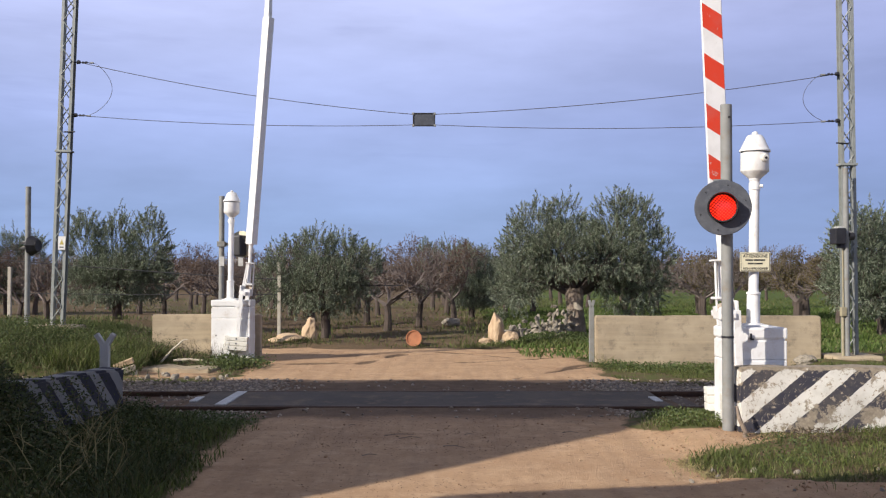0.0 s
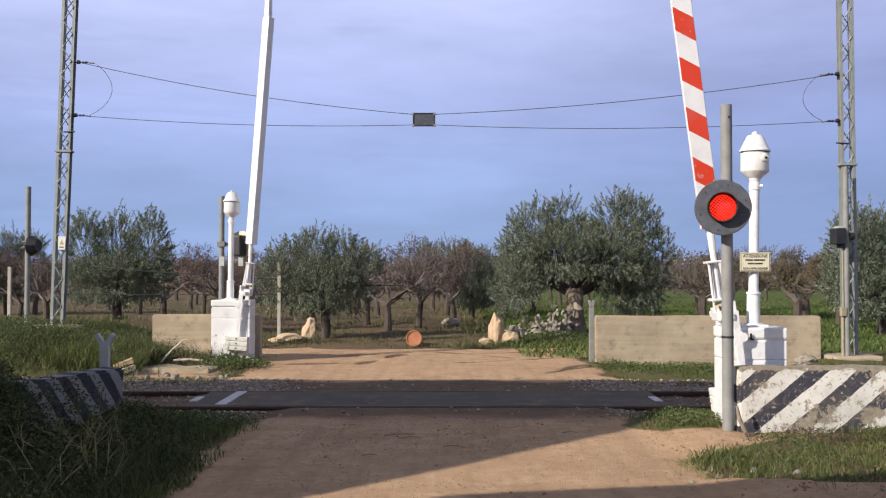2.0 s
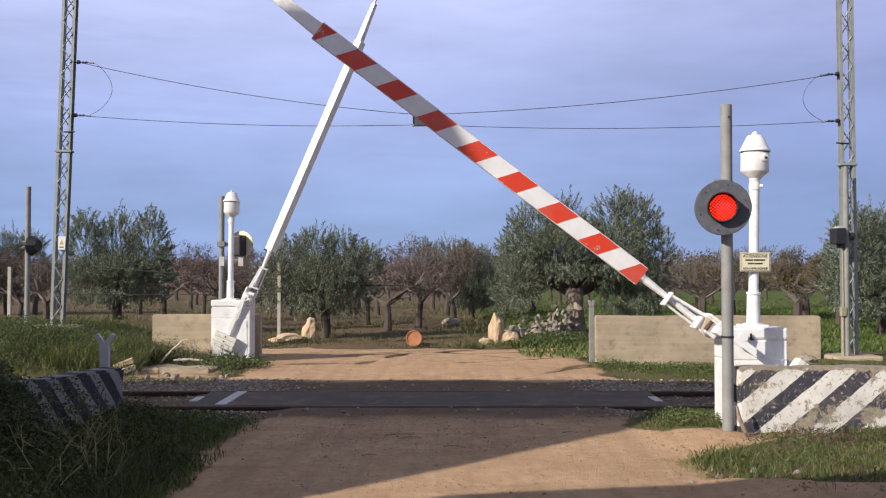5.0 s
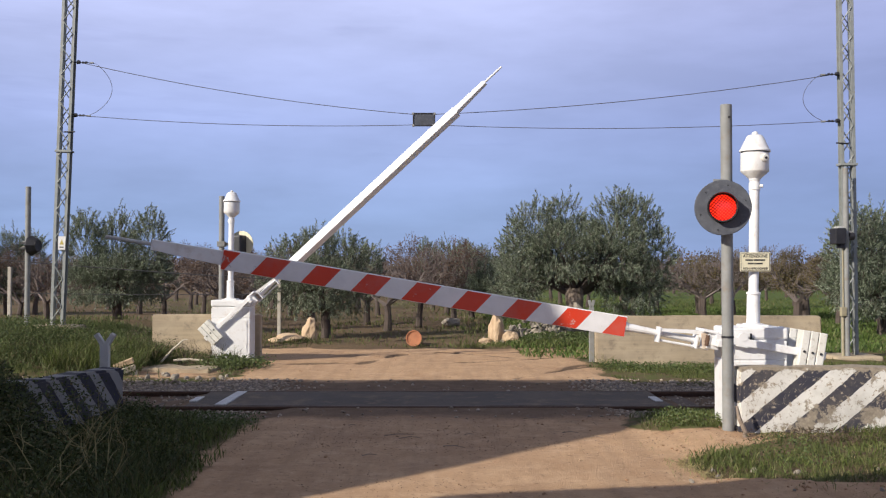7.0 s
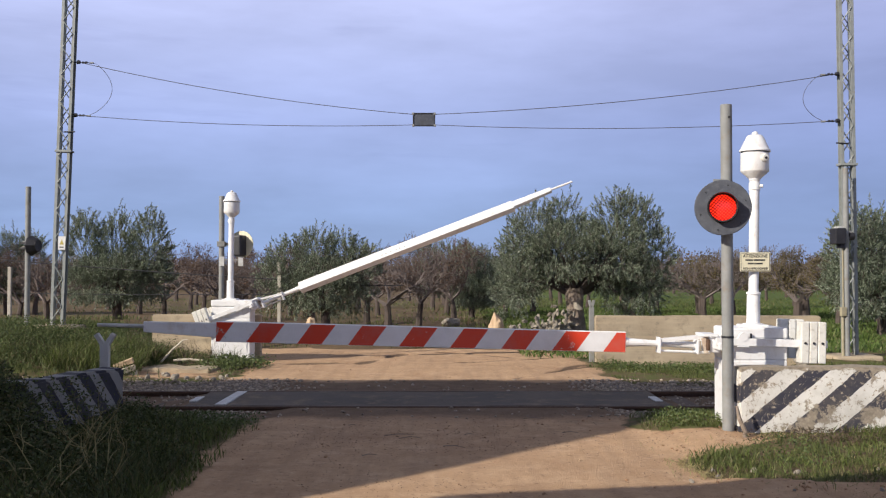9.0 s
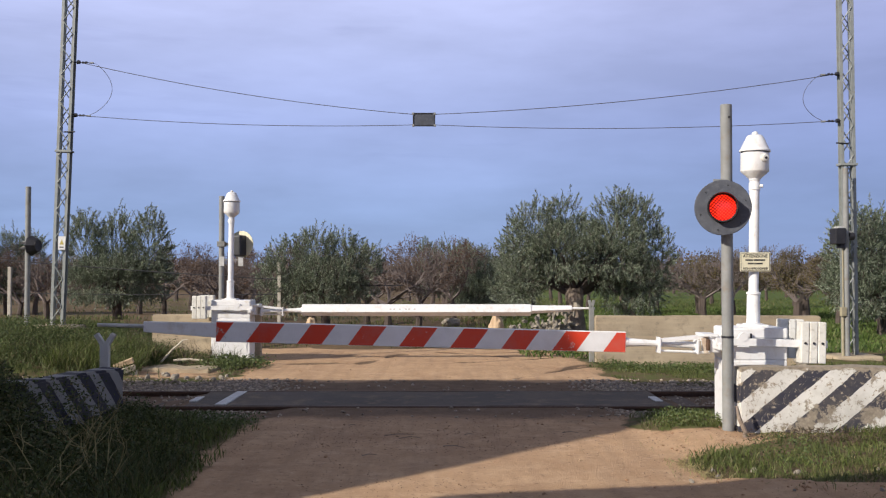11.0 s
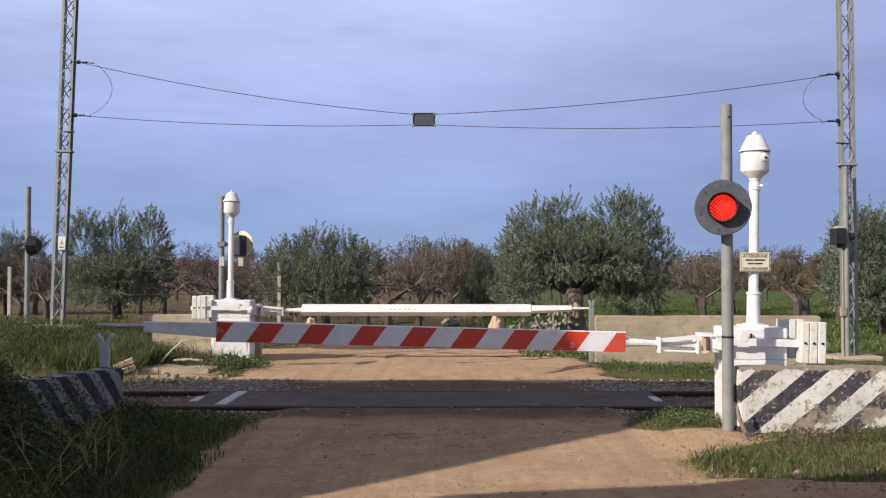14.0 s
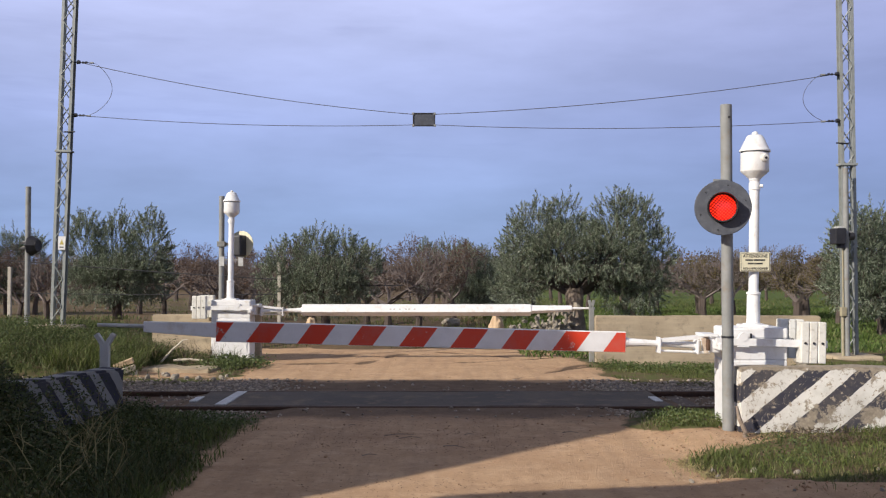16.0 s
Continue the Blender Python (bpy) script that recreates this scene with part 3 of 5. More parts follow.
def build_boom(base, tip, striped):
    bm = prism(bmesh.new(), boom_outline(), -5.31, -1.12)
    bmesh.ops.bevel(bm, geom=[e for e in bm.edges], offset=0.004, segments=1, affect="EDGES")
    bm.normal_update()
    for f in bm.faces:
        f.material_index = 0 if f.normal.y < -0.95 or (striped and abs(f.normal.x) > 0.9) else 1
    boom = part("boom", bm, boom_stripes, base, "boom with slanting red and white stripes, white behind")
    boom.data.materials.append(white_paint)
    bm = prism(bmesh.new(), [(y * 0.7, (z - AXIS) * 0.72) for y, z in boom_outline()][::1], -5.311, -6.06, 0.72)
    bmesh.ops.translate(bm, verts=bm.verts, vec=(0, 0, AXIS + 0.012))
    for v in bm.verts:
        v.co.z += 0.018 if v.co.x < -6 else 0.0
    bmesh.ops.bevel(bm, geom=list(bm.edges), offset=0.004, segments=1, affect="EDGES")
    part("tip_section", bm, white_paint, boom, "narrower white end section")
    bm = tube(bmesh.new(), (-6.05, 0, AXIS + 0.035), (-tip, 0, AXIS + 0.035), 0.022, 0.019, 10)
    part("tip_rod", bm, grey_paint if striped else white_paint, boom, smooth=True)
    bm = tube(bmesh.new(), (-1.125, 0, AXIS), (-0.72, 0, AXIS - 0.005), 0.045, 0.028, 12)
    tube(bm, (-1.16, 0, AXIS), (-1.1, 0, AXIS), 0.052, 0.052, 12)
    part("boom_tube", bm, white_paint, boom, smooth=True)
    for y in (-0.07, 0.07):
        bm = bmesh.new()
        ring = [(-0.76, 0.018), (-0.76, 0.042), (-0.34, 0.092), (-0.27, 0.105), (-0.27, 0.062), (-0.34, 0.056)]
        a = [bm.verts.new((x, y - 0.012, AXIS + z)) for x, z in ring]
        b = [bm.verts.new((x, y + 0.012, AXIS + z)) for x, z in ring]
        bm.faces.new(a)
        bm.faces.new(b[::-1])
        for k in range(len(ring)):
            bm.faces.new((a[k], b[k], b[(k + 1) % len(ring)], a[(k + 1) % len(ring)]))
        bmesh.ops.recalc_face_normals(bm, faces=bm.faces)
        part("stay_plate", bm, white_paint, boom, "tapered white stay plate")
    bm = tube(bmesh.new(), (-0.78, 0, AXIS - 0.005), (-0.36, 0, AXIS - 0.012), 0.03, 0.036, 10)
    part("stay_rod", bm, white_paint, boom)
    bm = tube(bmesh.new(), (-0.77, -0.05, AXIS - 0.075), (-0.26, -0.06, AXIS - 0.08), 0.013, 0.013, 8)
    part("stay_rod", bm, white_paint, boom)
    bm = box(bmesh.new(), -0.785, -0.765, -0.085, 0.085, AXIS - 0.1, AXIS + 0.06, 0.004)
    part("stay_clamp", bm, white_paint, boom)
    bm = box(bmesh.new(), -0.40, -0.375, -0.09, 0.09, AXIS - 0.1, AXIS + 0.045, 0.006)
    part("stay_clamp", bm, white_paint, boom)
    bm = box(bmesh.new(), -0.30, -0.17, -0.13, 0.13, AXIS - 0.075, AXIS + 0.09, 0.01)
    box(bm, -0.36, -0.2, -0.16, 0.16, AXIS + 0.085, AXIS + 0.115, 0.006)
    box(bm, -0.25, -0.19, -0.34, 0.34, AXIS - 0.035, AXIS + 0.035, 0.008)
    part("yoke", bm, white_paint, boom, "chipped white cast yoke")
    bm = box(bmesh.new(), -0.035, 0.035, -0.02, 0.0, -0.085, 0.075, 0.004, Matrix.Translation((-0.315, -0.10, AXIS)) @ Matrix.Rotation(radians(-14), 4, "Y"))
    part("bracket_plate", bm, rusty_white, boom, "flaking rusty white bracket plate")
    bm = tube(bmesh.new(), (-0.30, -0.135, AXIS - 0.05), (-0.30, -0.135, AXIS + 0.06), 0.022, 0.022, 10)
    part("shear_pin", bm, rust_rail, boom, "rusty breakaway pin")
    for y in (-0.30, 0.30):
        bm = box(bmesh.new(), -0.27, 0.84, y - 0.016, y + 0.016, AXIS + 0.012, AXIS + 0.088, 0.006)
        lathe(bm, [(0.045, -0.02), (0.045, 0.02)], 16, Matrix.Translation((0, y, 0)) @ Matrix.Rotation(radians(90), 4, "X"))
        box(bm, -0.06, 0.06, y - 0.015, y + 0.015, AXIS, 0.0, 0.004)
        arm = part("balance_arm", bm, white_paint, boom)
        for k in range(3):
            x = 0.555 + 0.084 * k
            bm = box(bmesh.new(), x, x + 0.080, y - 0.075, y + 0.075, AXIS - 0.14, AXIS + 0.27, 0.01)
            part("counterweight", bm, cream_weight, boom, "cream-painted cast counterweight slab")
            bm = tube(bmesh.new(), (x + 0.040, y - 0.084, AXIS + 0.06), (x + 0.040, y + 0.084, AXIS + 0.06), 0.013, 0.013, 10)
            part("bolt", bm, dark_steel, boom, "dark counterweight bolt")
    return boom


def build_barrier(m, label, tip, sign, x0, x1, cx, foot, tilt):
    base = thing("level_crossing_barrier", m, label, "barrier", "level crossing barriers")
    part("foundation", box(bmesh.new(), x0 - 0.12, 0.60, -0.40, 0.40, -0.35, foot, 0.03), pale_concrete, base, "rough concrete footing")
    bm = box(bmesh.new(), x0, x1, -0.24, 0.24, foot, 0.725, 0.01)
    box(bm, x0 + 0.01, x1 - 0.01, -0.23, 0.23, 0.71, 0.75)
    box(bm, x0, x1, -0.24, 0.24, 0.732, 0.925, 0.01)
    box(bm, x0 + 0.015, x1 - 0.015, -0.225, 0.225, 0.915, 0.95)
    part("cabinet", bm, white_paint, base, "white sheet steel drive cabinet")
    bm = box(bmesh.new(), x0 + 0.05, x1 - 0.05, -0.247, -0.2405, 0.10, 0.70, 0.002)
    part("cabinet_door", box(bmesh.new(), x0 + 0.05, x1 - 0.05, 0.2405, 0.247, 0.10, 0.70, 0.002), white_paint, base)
    part("cabinet_door", bm, white_paint, base)
    bm = box(bmesh.new(), x0 - 0.008, x1 + 0.008, -0.248, 0.248, 0.94, 1.055, 0.02)
    box(bm, 0.06, 0.32, -0.13, 0.13, 1.05, 1.078, 0.01)
    part("lid", bm, white_paint, base, "overhanging white cabinet lid")
    for y0, y1 in ((-0.253, -0.247), (0.247, 0.253)):
        for z in (0.20, 0.58):
            part("hinge", box(bmesh.new(), x0 + 0.06, x0 + 0.075, y0, y1, z, z + 0.06, 0.001), white_paint, base)
        part("lock", lathe(bmesh.new(), [(0.012, -0.004), (0.012, 0.004)], 12, Matrix.Translation((x1 - 0.09, (y0 + y1) / 2, 0.42)) @ Matrix.Rotation(radians(90), 4, "X")), dark_steel, base, "small dark lock")
    bm = box(bmesh.new(), 0.08, 0.10, -0.275, -0.262, 0.93, 1.0, 0.004)
    box(bm, 0.1, 0.12, -0.275, -0.262, 0.93, 0.95, 0.003)
    part("latch", bm, dark_steel, base, "small dark latch")
    mc = Matrix.Translation((cx, 0, 1.07)) @ Matrix.Rotation(radians(tilt), 4, "Y") @ Matrix.Translation((0, 0, -1.07))
    bm = lathe(bmesh.new(), [(0.105, 1.07), (0.105, 1.085), (0.068, 1.09), (0.066, 1.385), (0.074, 1.387), (0.074, 1.405), (0.056, 1.41), (0.05, 1.43), (0.05, 2.57)], 20, mc)
    part("column", bm, white_paint, base, smooth=True)
    bm = lathe(bmesh.new(), [(0.054, 2.555), (0.058, 2.575), (0.141, 2.648), (0.143, 2.652), (0.143, 2.84), (0.12, 2.842)], 28, mc)
    lathe(bm, [(0.058, 2.46), (0.058, 2.53)], 16, mc)
    head = part("bell_housing", bm, white_paint, base, "white drum-shaped bell housing", smooth=True)
    bm = lathe(bmesh.new(), [(0.156, 2.853), (0.158, 2.866), (0.143, 2.885), (0.088, 3.005), (0.07, 3.024), (0.05, 3.03)], 28, mc)
    part("cowl", bm, white_paint, head, "white conical cowl", smooth=True)
    bm = lathe(bmesh.new(), [(0.139, 2.834), (0.139, 2.858)], 24, mc)
    part("cowl_gap", bm, dark_steel, head, "dark gap below the cowl")
    bm = lathe(bmesh.new(), [(0.016, 3.03), (0.028, 3.038), (0.03, 3.052), (0.016, 3.064)], 12, mc)
    part("finial", bm, white_paint, head, smooth=True)
    bm = lathe(bmesh.new(), [(0.042, 0), (0.042, 0.03), (0.03, 0.04)], 16,
               mc @ Matrix.Translation((0.050, -0.128, 2.78)) @ Matrix.Rotation(radians(16), 4, "Z") @ Matrix.Rotation(radians(90), 4, "X"))
    part("bell_mouth", bm, cream_weight, head, "small round cream sounder mouth", smooth=True)
    bm = lathe(bmesh.new(), [(0.013, 0), (0.013, 0.012)], 12,
               mc @ Matrix.Translation((0.061, -0.165, 2.775)) @ Matrix.Rotation(radians(16), 4, "Z") @ Matrix.Rotation(radians(90), 4, "X"))
    part("bell_hole", bm, dark_steel, head)
    bm = tube(bmesh.new(), mc @ Vector((0.04, -0.03, 2.5)), mc @ Vector((0.072, -0.045, 2.5)), 0.014, 0.018, 8)
    part("clamp_bolt", bm, white_paint, base)
    if sign:
        bm = box(bmesh.new(), cx - 0.155, cx + 0.155, -0.082, -0.074, 1.62, 1.815, 0.003)
        plate = part("warning_plate", bm, sign_cream, base, "small cream warning plate with dark lettering")
        bm = box(bmesh.new(), cx - 0.05, cx + 0.05, -0.074, 0.02, 1.66, 1.70, 0.004)
        box(bm, cx - 0.05, cx + 0.05, -0.074, 0.02, 1.74, 1.78, 0.004)
        part("clamp", bm, galvanised, plate)
        border = bmesh.new()
        for x0, x1, z0, z1 in ((-0.148, 0.148, 1.804, 1.809), (-0.148, 0.148, 1.626, 1.631), (-0.148, -0.143, 1.631, 1.804), (0.143, 0.148, 1.631, 1.804)):
            box(border, cx + x0, cx + x1, -0.0836, -0.082, z0, z1)
        part("border", border, sign_black, plate)
        for text, z, size, w in (("ATTENZIONE", 1.763, 0.044, 0.25), ("NON APPOGGIARSI", 1.64, 0.031, 0.25)):
            cu = bpy.data.curves.new("writing", "FONT")
            cu.body, cu.size, cu.extrude, cu.align_x = text, size, 0.0006, "CENTER"
            cu.offset = 0.0009
            o = new("writing", cu)
            dg = bpy.context.evaluated_depsgraph_get()
            me = bpy.data.meshes.new_from_object(o.evaluated_get(dg))
            bpy.data.objects.remove(o)
            me.materials.append(sign_black)
            xs = [v.co.x for v in me.vertices]
            k = w / (max(xs) - min(xs))
            for v in me.vertices:
                v.co = (v.co.x * k, v.co.z, v.co.y)
            for v in me.vertices:
                v.co = (v.co.x + cx, v.co.y - 0.0836, v.co.z + z)
            o = new("writing", me)
            o.parent = plate
        for z, w in ((1.728, 0.2), (1.692, 0.15)):
            bars = bmesh.new()
            x = cx - w / 2
            for k, ww in enumerate((0.4, 0.56)):
                box(bars, x, x + w * ww, -0.0836, -0.082, z, z + 0.016)
                x += w * (ww + 0.04)
            part("writing", bars, sign_black, plate)
    boom = build_boom(base, tip, sign)
    if not sign:
        # faint lettering on the white side of the boom
        for x in (-2.76, -2.83, -2.93, -3.04, -3.10, -3.2):
            bm = bmesh.new()
            k = [bm.verts.new((xx, yy, AXIS + zz)) for xx, yy, zz in ((x, 0.0668, 0.012), (x + 0.035, 0.0668, 0.012), (x + 0.035, 0.0563, 0.034), (x, 0.0563, 0.034))]
            bm.faces.new(k)
            part("letter_mark", bm, grey_paint, boom, "small faded grey letter mark")
    return base, boom


near_barrier, near_boom = build_barrier(pose(2.99, 10.05, 0), "white level crossing barrier with red and white striped boom", 6.54, True, -0.14, 0.46, 0.197, 0.02, 1.0)
far_barrier, far_boom = build_barrier(pose(-3.70, 17.9, 0.06, 0, 0, 180), "white level crossing barrier seen from behind, beyond the track", 6.48, False, -0.215, 0.485, 0.195, -0.055, -0.6)


def build_fork(m, label, h, spread_x, mat):
    post = thing("boom_rest", m, label, "barrier post", "boom rests")
    bm = box(bmesh.new(), -0.045, 0.045, -0.035, 0.035, -0.5, h, 0.006)
    part("post", bm, mat, post)
    for s in (-1, 1):
        bm = box(bmesh.new(), -0.025, 0.025, -0.03, 0.03, 0, 0.165, 0.005,
                 Matrix.Translation((0, 0, h - 0.03)) @ Matrix.Rotation(s * spread_x, 4, "Y"))
        part("prong", bm, mat, post)


build_fork(pose(-3.47, 10.05, 0.0), "grey forked steel post that holds the lowered boom", 0.87, 0.58, grey_paint)
build_fork(pose(2.71, 17.85, 0.0), "pale forked post beside the concrete wall", 0.98, 0.25, galvanised)


# ---- signals ----
def build_signal(m, label, h, head_z, head_turn, head_off, lit, r=0.265, pole_r=0.055):
    s = thing("crossing_signal", m, label, "signal", "crossing signals")
    bm = lathe(bmesh.new(), [(pole_r, -0.4), (pole_r, h - 0.004), (pole_r - 0.005, h), (pole_r - 0.012, h), (pole_r - 0.012, h - 0.08)], 24)
    pole = part("pole", bm, galvanised, s, "grey galvanised steel pole", smooth=True)
    bm = lathe(bmesh.new(), [(0.012, 0), (0.012, 0.01)], 10, Matrix.Translation((0.012, -pole_r + 0.004, h - 0.13)) @ Matrix.Rotation(radians(90), 4, "X"))
    part("bolt_hole", bm, dark_steel, pole)
    bm = lathe(bmesh.new(), [(pole_r + 0.004, 0.98), (pole_r + 0.004, 1.0)], 20)
    part("band", bm, dark_steel, pole)
    hm = Matrix.Translation((head_off, -0.19 if lit else -0.13, head_z)) @ Matrix.Rotation(radians(head_turn), 4, "Z") @ Matrix.Rotation(radians(90), 4, "X")
    bm = lathe(bmesh.new(), [(r, 0.0), (r, 0.012), (r - 0.006, 0.016), (0.142, 0.016)], 48, hm)
    disc = part("disc", bm, disc_grey if lit else sign_cream, s, "round dark grey backboard" if lit else "round pale yellow backboard")
    if lit:
        bm = lathe(bmesh.new(), [(0.13, -0.001), (0.12, -0.20), (0.10, -0.22)], 28, hm)
    else:
        bm = box(bmesh.new(), -0.125, 0.125, -0.23, 0.17, -0.24, -0.002, 0.03, hm)
    part("lamp_housing", bm, dark_steel, s, "black lamp housing", smooth=lit)
    bm = bmesh.new()
    tube(bm, (0, 0, head_z), tuple(hm @ Vector((0, 0, -0.1))), 0.03, 0.03, 10)
    box(bm, -0.075, 0.075, -0.075, 0.075, head_z - 0.05, head_z + 0.05, 0.006)
    part("bracket", bm, galvanised, s)
    if lit:
        part("clamp_strip", box(bmesh.new(), -0.15, 0.0, -0.085, -0.07, head_z + r - 0.015, head_z + r + 0.018, 0.003), galvanised, s)
    bm = lathe(bmesh.new(), [(0.146, 0.012), (0.146, 0.028), (0.128, 0.028)], 40, hm)
    part("lens_ring", bm, dark_steel, disc)
    bm = lathe(bmesh.new(), [(0.124, 0.016), (0.122, 0.03), (0.09, 0.045), (0.03, 0.053), (0.002, 0.054)], 40, hm)
    part("lens", bm, lens_red if lit else dark_steel, disc, "glowing red lens" if lit else "dark lens", smooth=True)
    # short visor tube round the lens, a little longer above
    bm = bmesh.new()
    n = 36
    inner, outer = [], []
    for i in range(n):
        a = math.tau * i / n
        ln = 0.115 + 0.035 * math.sin(a)
        for rr, keep in ((0.134, inner), (0.138, outer)):
            keep.append((bm.verts.new(hm @ Vector((rr * math.cos(a), rr * math.sin(a), 0.02))), bm.verts.new(hm @ Vector((rr * math.cos(a), rr * math.sin(a), 0.02 + ln)))))
    for i in range(n):
        j = (i + 1) % n
        bm.faces.new((inner[i][0], inner[i][1], inner[j][1], inner[j][0]))
        bm.faces.new((outer[i][0], outer[j][0], outer[j][1], outer[i][1]))
        bm.faces.new((inner[i][1], outer[i][1], outer[j][1], inner[j][1]))
    bmesh.ops.recalc_face_normals(bm, faces=bm.faces)
    part("visor", bm, dark_steel, disc, "dark sheet metal visor")
    for k in range(6):
        a = k * math.tau / 6 + 0.3
        bm = lathe(bmesh.new(), [(0.008, 0.014), (0.008, 0.022)], 8, hm @ Matrix.Translation((0.215 * math.cos(a), 0.215 * math.sin(a), 0)))
        part("screw", bm, dark_steel, disc)
    return s


build_signal(pose(2.735, 9.4, 0), "grey pole with round signal head, red lamp lit", 3.23, 2.22, -15, -0.092, True, 0.262)
far_signal = build_signal(pose(-4.24, 18.7, 0.06, 0, 0, 180), "grey signal pole with lamp facing away, beyond the track", 3.02, 2.10, -20, -0.35, False, 0.26, 0.052)


for x in (-0.02, -0.38):
    part("plate", box(bmesh.new(), x - 0.045, x + 0.045, 0.06, 0.066, 1.68, 1.86, 0.002), grey_paint, far_signal, "small blank white plate")
part("plate_arm", box(bmesh.new(), -0.40, 0.02, 0.05, 0.06, 1.79, 1.815), galvanised, far_signal)


def build_side_lamp(m, label, h, lamp_z, side, r):
    s = thing("side_signal", m, label, "signal", "side signals")
    bm = lathe(bmesh.new(), [(r, -0.6), (r, h - 0.004), (r - 0.006, h), (r - 0.01, h), (r - 0.01, h - 0.05)], 16)
    part("pole", bm, galvanised, s, "grey tubular pole", smooth=True)
    turn = Matrix.Translation((0, 0, lamp_z)) @ Matrix.Rotation(radians(90), 4, "Y")
    if side > 0:
        bm = lathe(bmesh.new(), [(0.01, 0.05), (0.19, 0.055), (0.20, 0.08), (0.13, 0.215), (0.11, 0.22)], 8, turn)
        lamp = part("lamp_housing", bm, dark_steel, s, "black cone-shaped lamp housing")
        bm = lathe(bmesh.new(), [(0.115, 0.21), (0.115, 0.23), (0.105, 0.23), (0.01, 0.222)], 24, turn)
        part("disc", bm, dark_steel, lamp)
        for z in (-0.05, 0.05):
            part("clamp", box(bmesh.new(), -0.13, 0.02, -0.06, -0.03, lamp_z + z - 0.018, lamp_z + z + 0.018, 0.004), dark_steel, s)
    else:
        bm = box(bmesh.new(), -0.245, -0.055, -0.11, 0.11, lamp_z - 0.14, lamp_z + 0.14, 0.012)
        lamp = part("lamp_housing", bm, dark_steel, s, "black box-shaped lamp housing")
        part("cap", box(bmesh.new(), -0.19, -0.07, -0.08, 0.08, lamp_z + 0.14, lamp_z + 0.17, 0.01), grey_paint, lamp, "small pale cap")
        part("drip_box", box(bmesh.new(), -0.15, -0.06, -0.06, 0.06, lamp_z - 0.21, lamp_z - 0.14, 0.01), dark_steel, lamp)
        bm = lathe(bmesh.new(), [(0.07, 0.05), (0.07, 0.13), (0.055, 0.145)], 20, turn)
        part("back_lamp", bm, dark_steel, s, "round black rear lamp")
        bm = tube(bmesh.new(), (-r - 0.03, -0.01, -0.4), (-r - 0.03, -0.01, 0.95), 0.026, 0.026, 10)
        tube(bm, (-r - 0.02, -0.01, 0.95), (-r - 0.02, -0.01, lamp_z - 0.14), 0.014, 0.014, 8)
        part("conduit", bm, tan_conduit, s, "tan cable conduit")
        part("junction_box", box(bmesh.new(), -r - 0.075, -r + 0.02, -0.06, 0.02, 0.80, 0.96, 0.008), tan_conduit, s, "tan junction box")
    bm = box(bmesh.new(), -0.10, 0.10, -0.03, 0.03, lamp_z - 0.05, lamp_z - 0.01, 0.004)
    box(bm, -0.10, 0.10, -0.03, 0.03, lamp_z + 0.05, lamp_z + 0.09, 0.004)
    part("bracket", bm, galvanised, s)
    return s


build_side_lamp(pose(-8.08, 19.0, 0.0, 0, 0, -12), "grey pole with small black cone-shaped lamp among grass", 3.29, 2.14, 1, 0.052)
build_side_lamp(pose(7.07, 17.12, 0.05, 0, 0, 6), "grey tubular pole with black lamp beside the mast", 3.40, 2.20, -1, 0.049)


# ---- lattice masts, span wires and the hanging plate ----
def build_mast(m, label, top, plate, w0, w1):
    """Two channel uprights (outer half width w0 at the foot, w1 at the top) tied by zigzag bars."""
    s = thing("lattice_mast", m, label, "mast", "lattice masts")
    c = 0.056
    for sx in (-1, 1):
        a, b = Vector((sx * (w0 - c / 2), 0, -0.1)), Vector((sx * (w1 - c / 2), 0, top))
        d = b - a
        lay = Matrix.Translation(a) @ Matrix.Rotation(math.atan2(d.x, d.z), 4, "Y")
        bm = bmesh.new()
        for y in (-0.07, 0.062):
            box(bm, -c / 2, c / 2, y, y + 0.008, 0, d.length, 0.002, lay)
        x = -sx * c / 2
        box(bm, min(x, x + sx * 0.008), max(x, x + sx * 0.008), -0.062, 0.062, 0, d.length, 0, lay)
        part("channel", bm, mast_steel, s, "grey steel channel upright")
    z, k = 0.12, 0
    while z < top - 0.3:
        w = (w0 + (w1 - w0) * z / top) - 0.042
        for y, s0 in ((-0.075, 1), (0.075, -1)):
            sgn = s0 if k % 2 == 0 else -s0
            bm = tube(bmesh.new(), (-w * sgn, y, z), (w * sgn, y, z + 0.265), 0.011, 0.011, 6)
            part("lacing_bar", bm, mast_steel, s)
        z += 0.265
        k += 1
    bm = box(bmesh.new(), -w0 - 0.03, w0 + 0.03, -0.095, 0.095, 3.38, 3.42, 0.004)
    part("clamp_band", bm, mast_steel, s)
    bm = tube(bmesh.new(), (0, -0.08, 3.77), (-w0 - 0.09 if m.translation.x > 0 else w0 + 0.09, -0.08, 3.78), 0.014, 0.014, 8)
    part("step_bolt", bm, dark_steel, s)
    bm = box(bmesh.new(), -0.42, 0.42, -0.42, 0.42, -0.5, 0.02, 0.04)
    part("footing", bm, concrete, s, "low concrete footing")
    if plate:
        bm = box(bmesh.new(), -0.01, 0.13, -0.112, -0.106, 1.48, 1.74, 0.002)
        p = part("warning_sign", bm, white_paint, s, "small white danger plate with yellow triangle")
        bm = bmesh.new()
        t = [bm.verts.new(v) for v in ((0.015, -0.1135, 1.58), (0.105, -0.1135, 1.58), (0.06, -0.1135, 1.68))]
        bm.faces.new(t)
        part("triangle", bm, yellow_paint, p)
        part("writing", box(bmesh.new(), 0.02, 0.1, -0.1135, -0.112, 1.52, 1.54), sign_black, p)
    return s


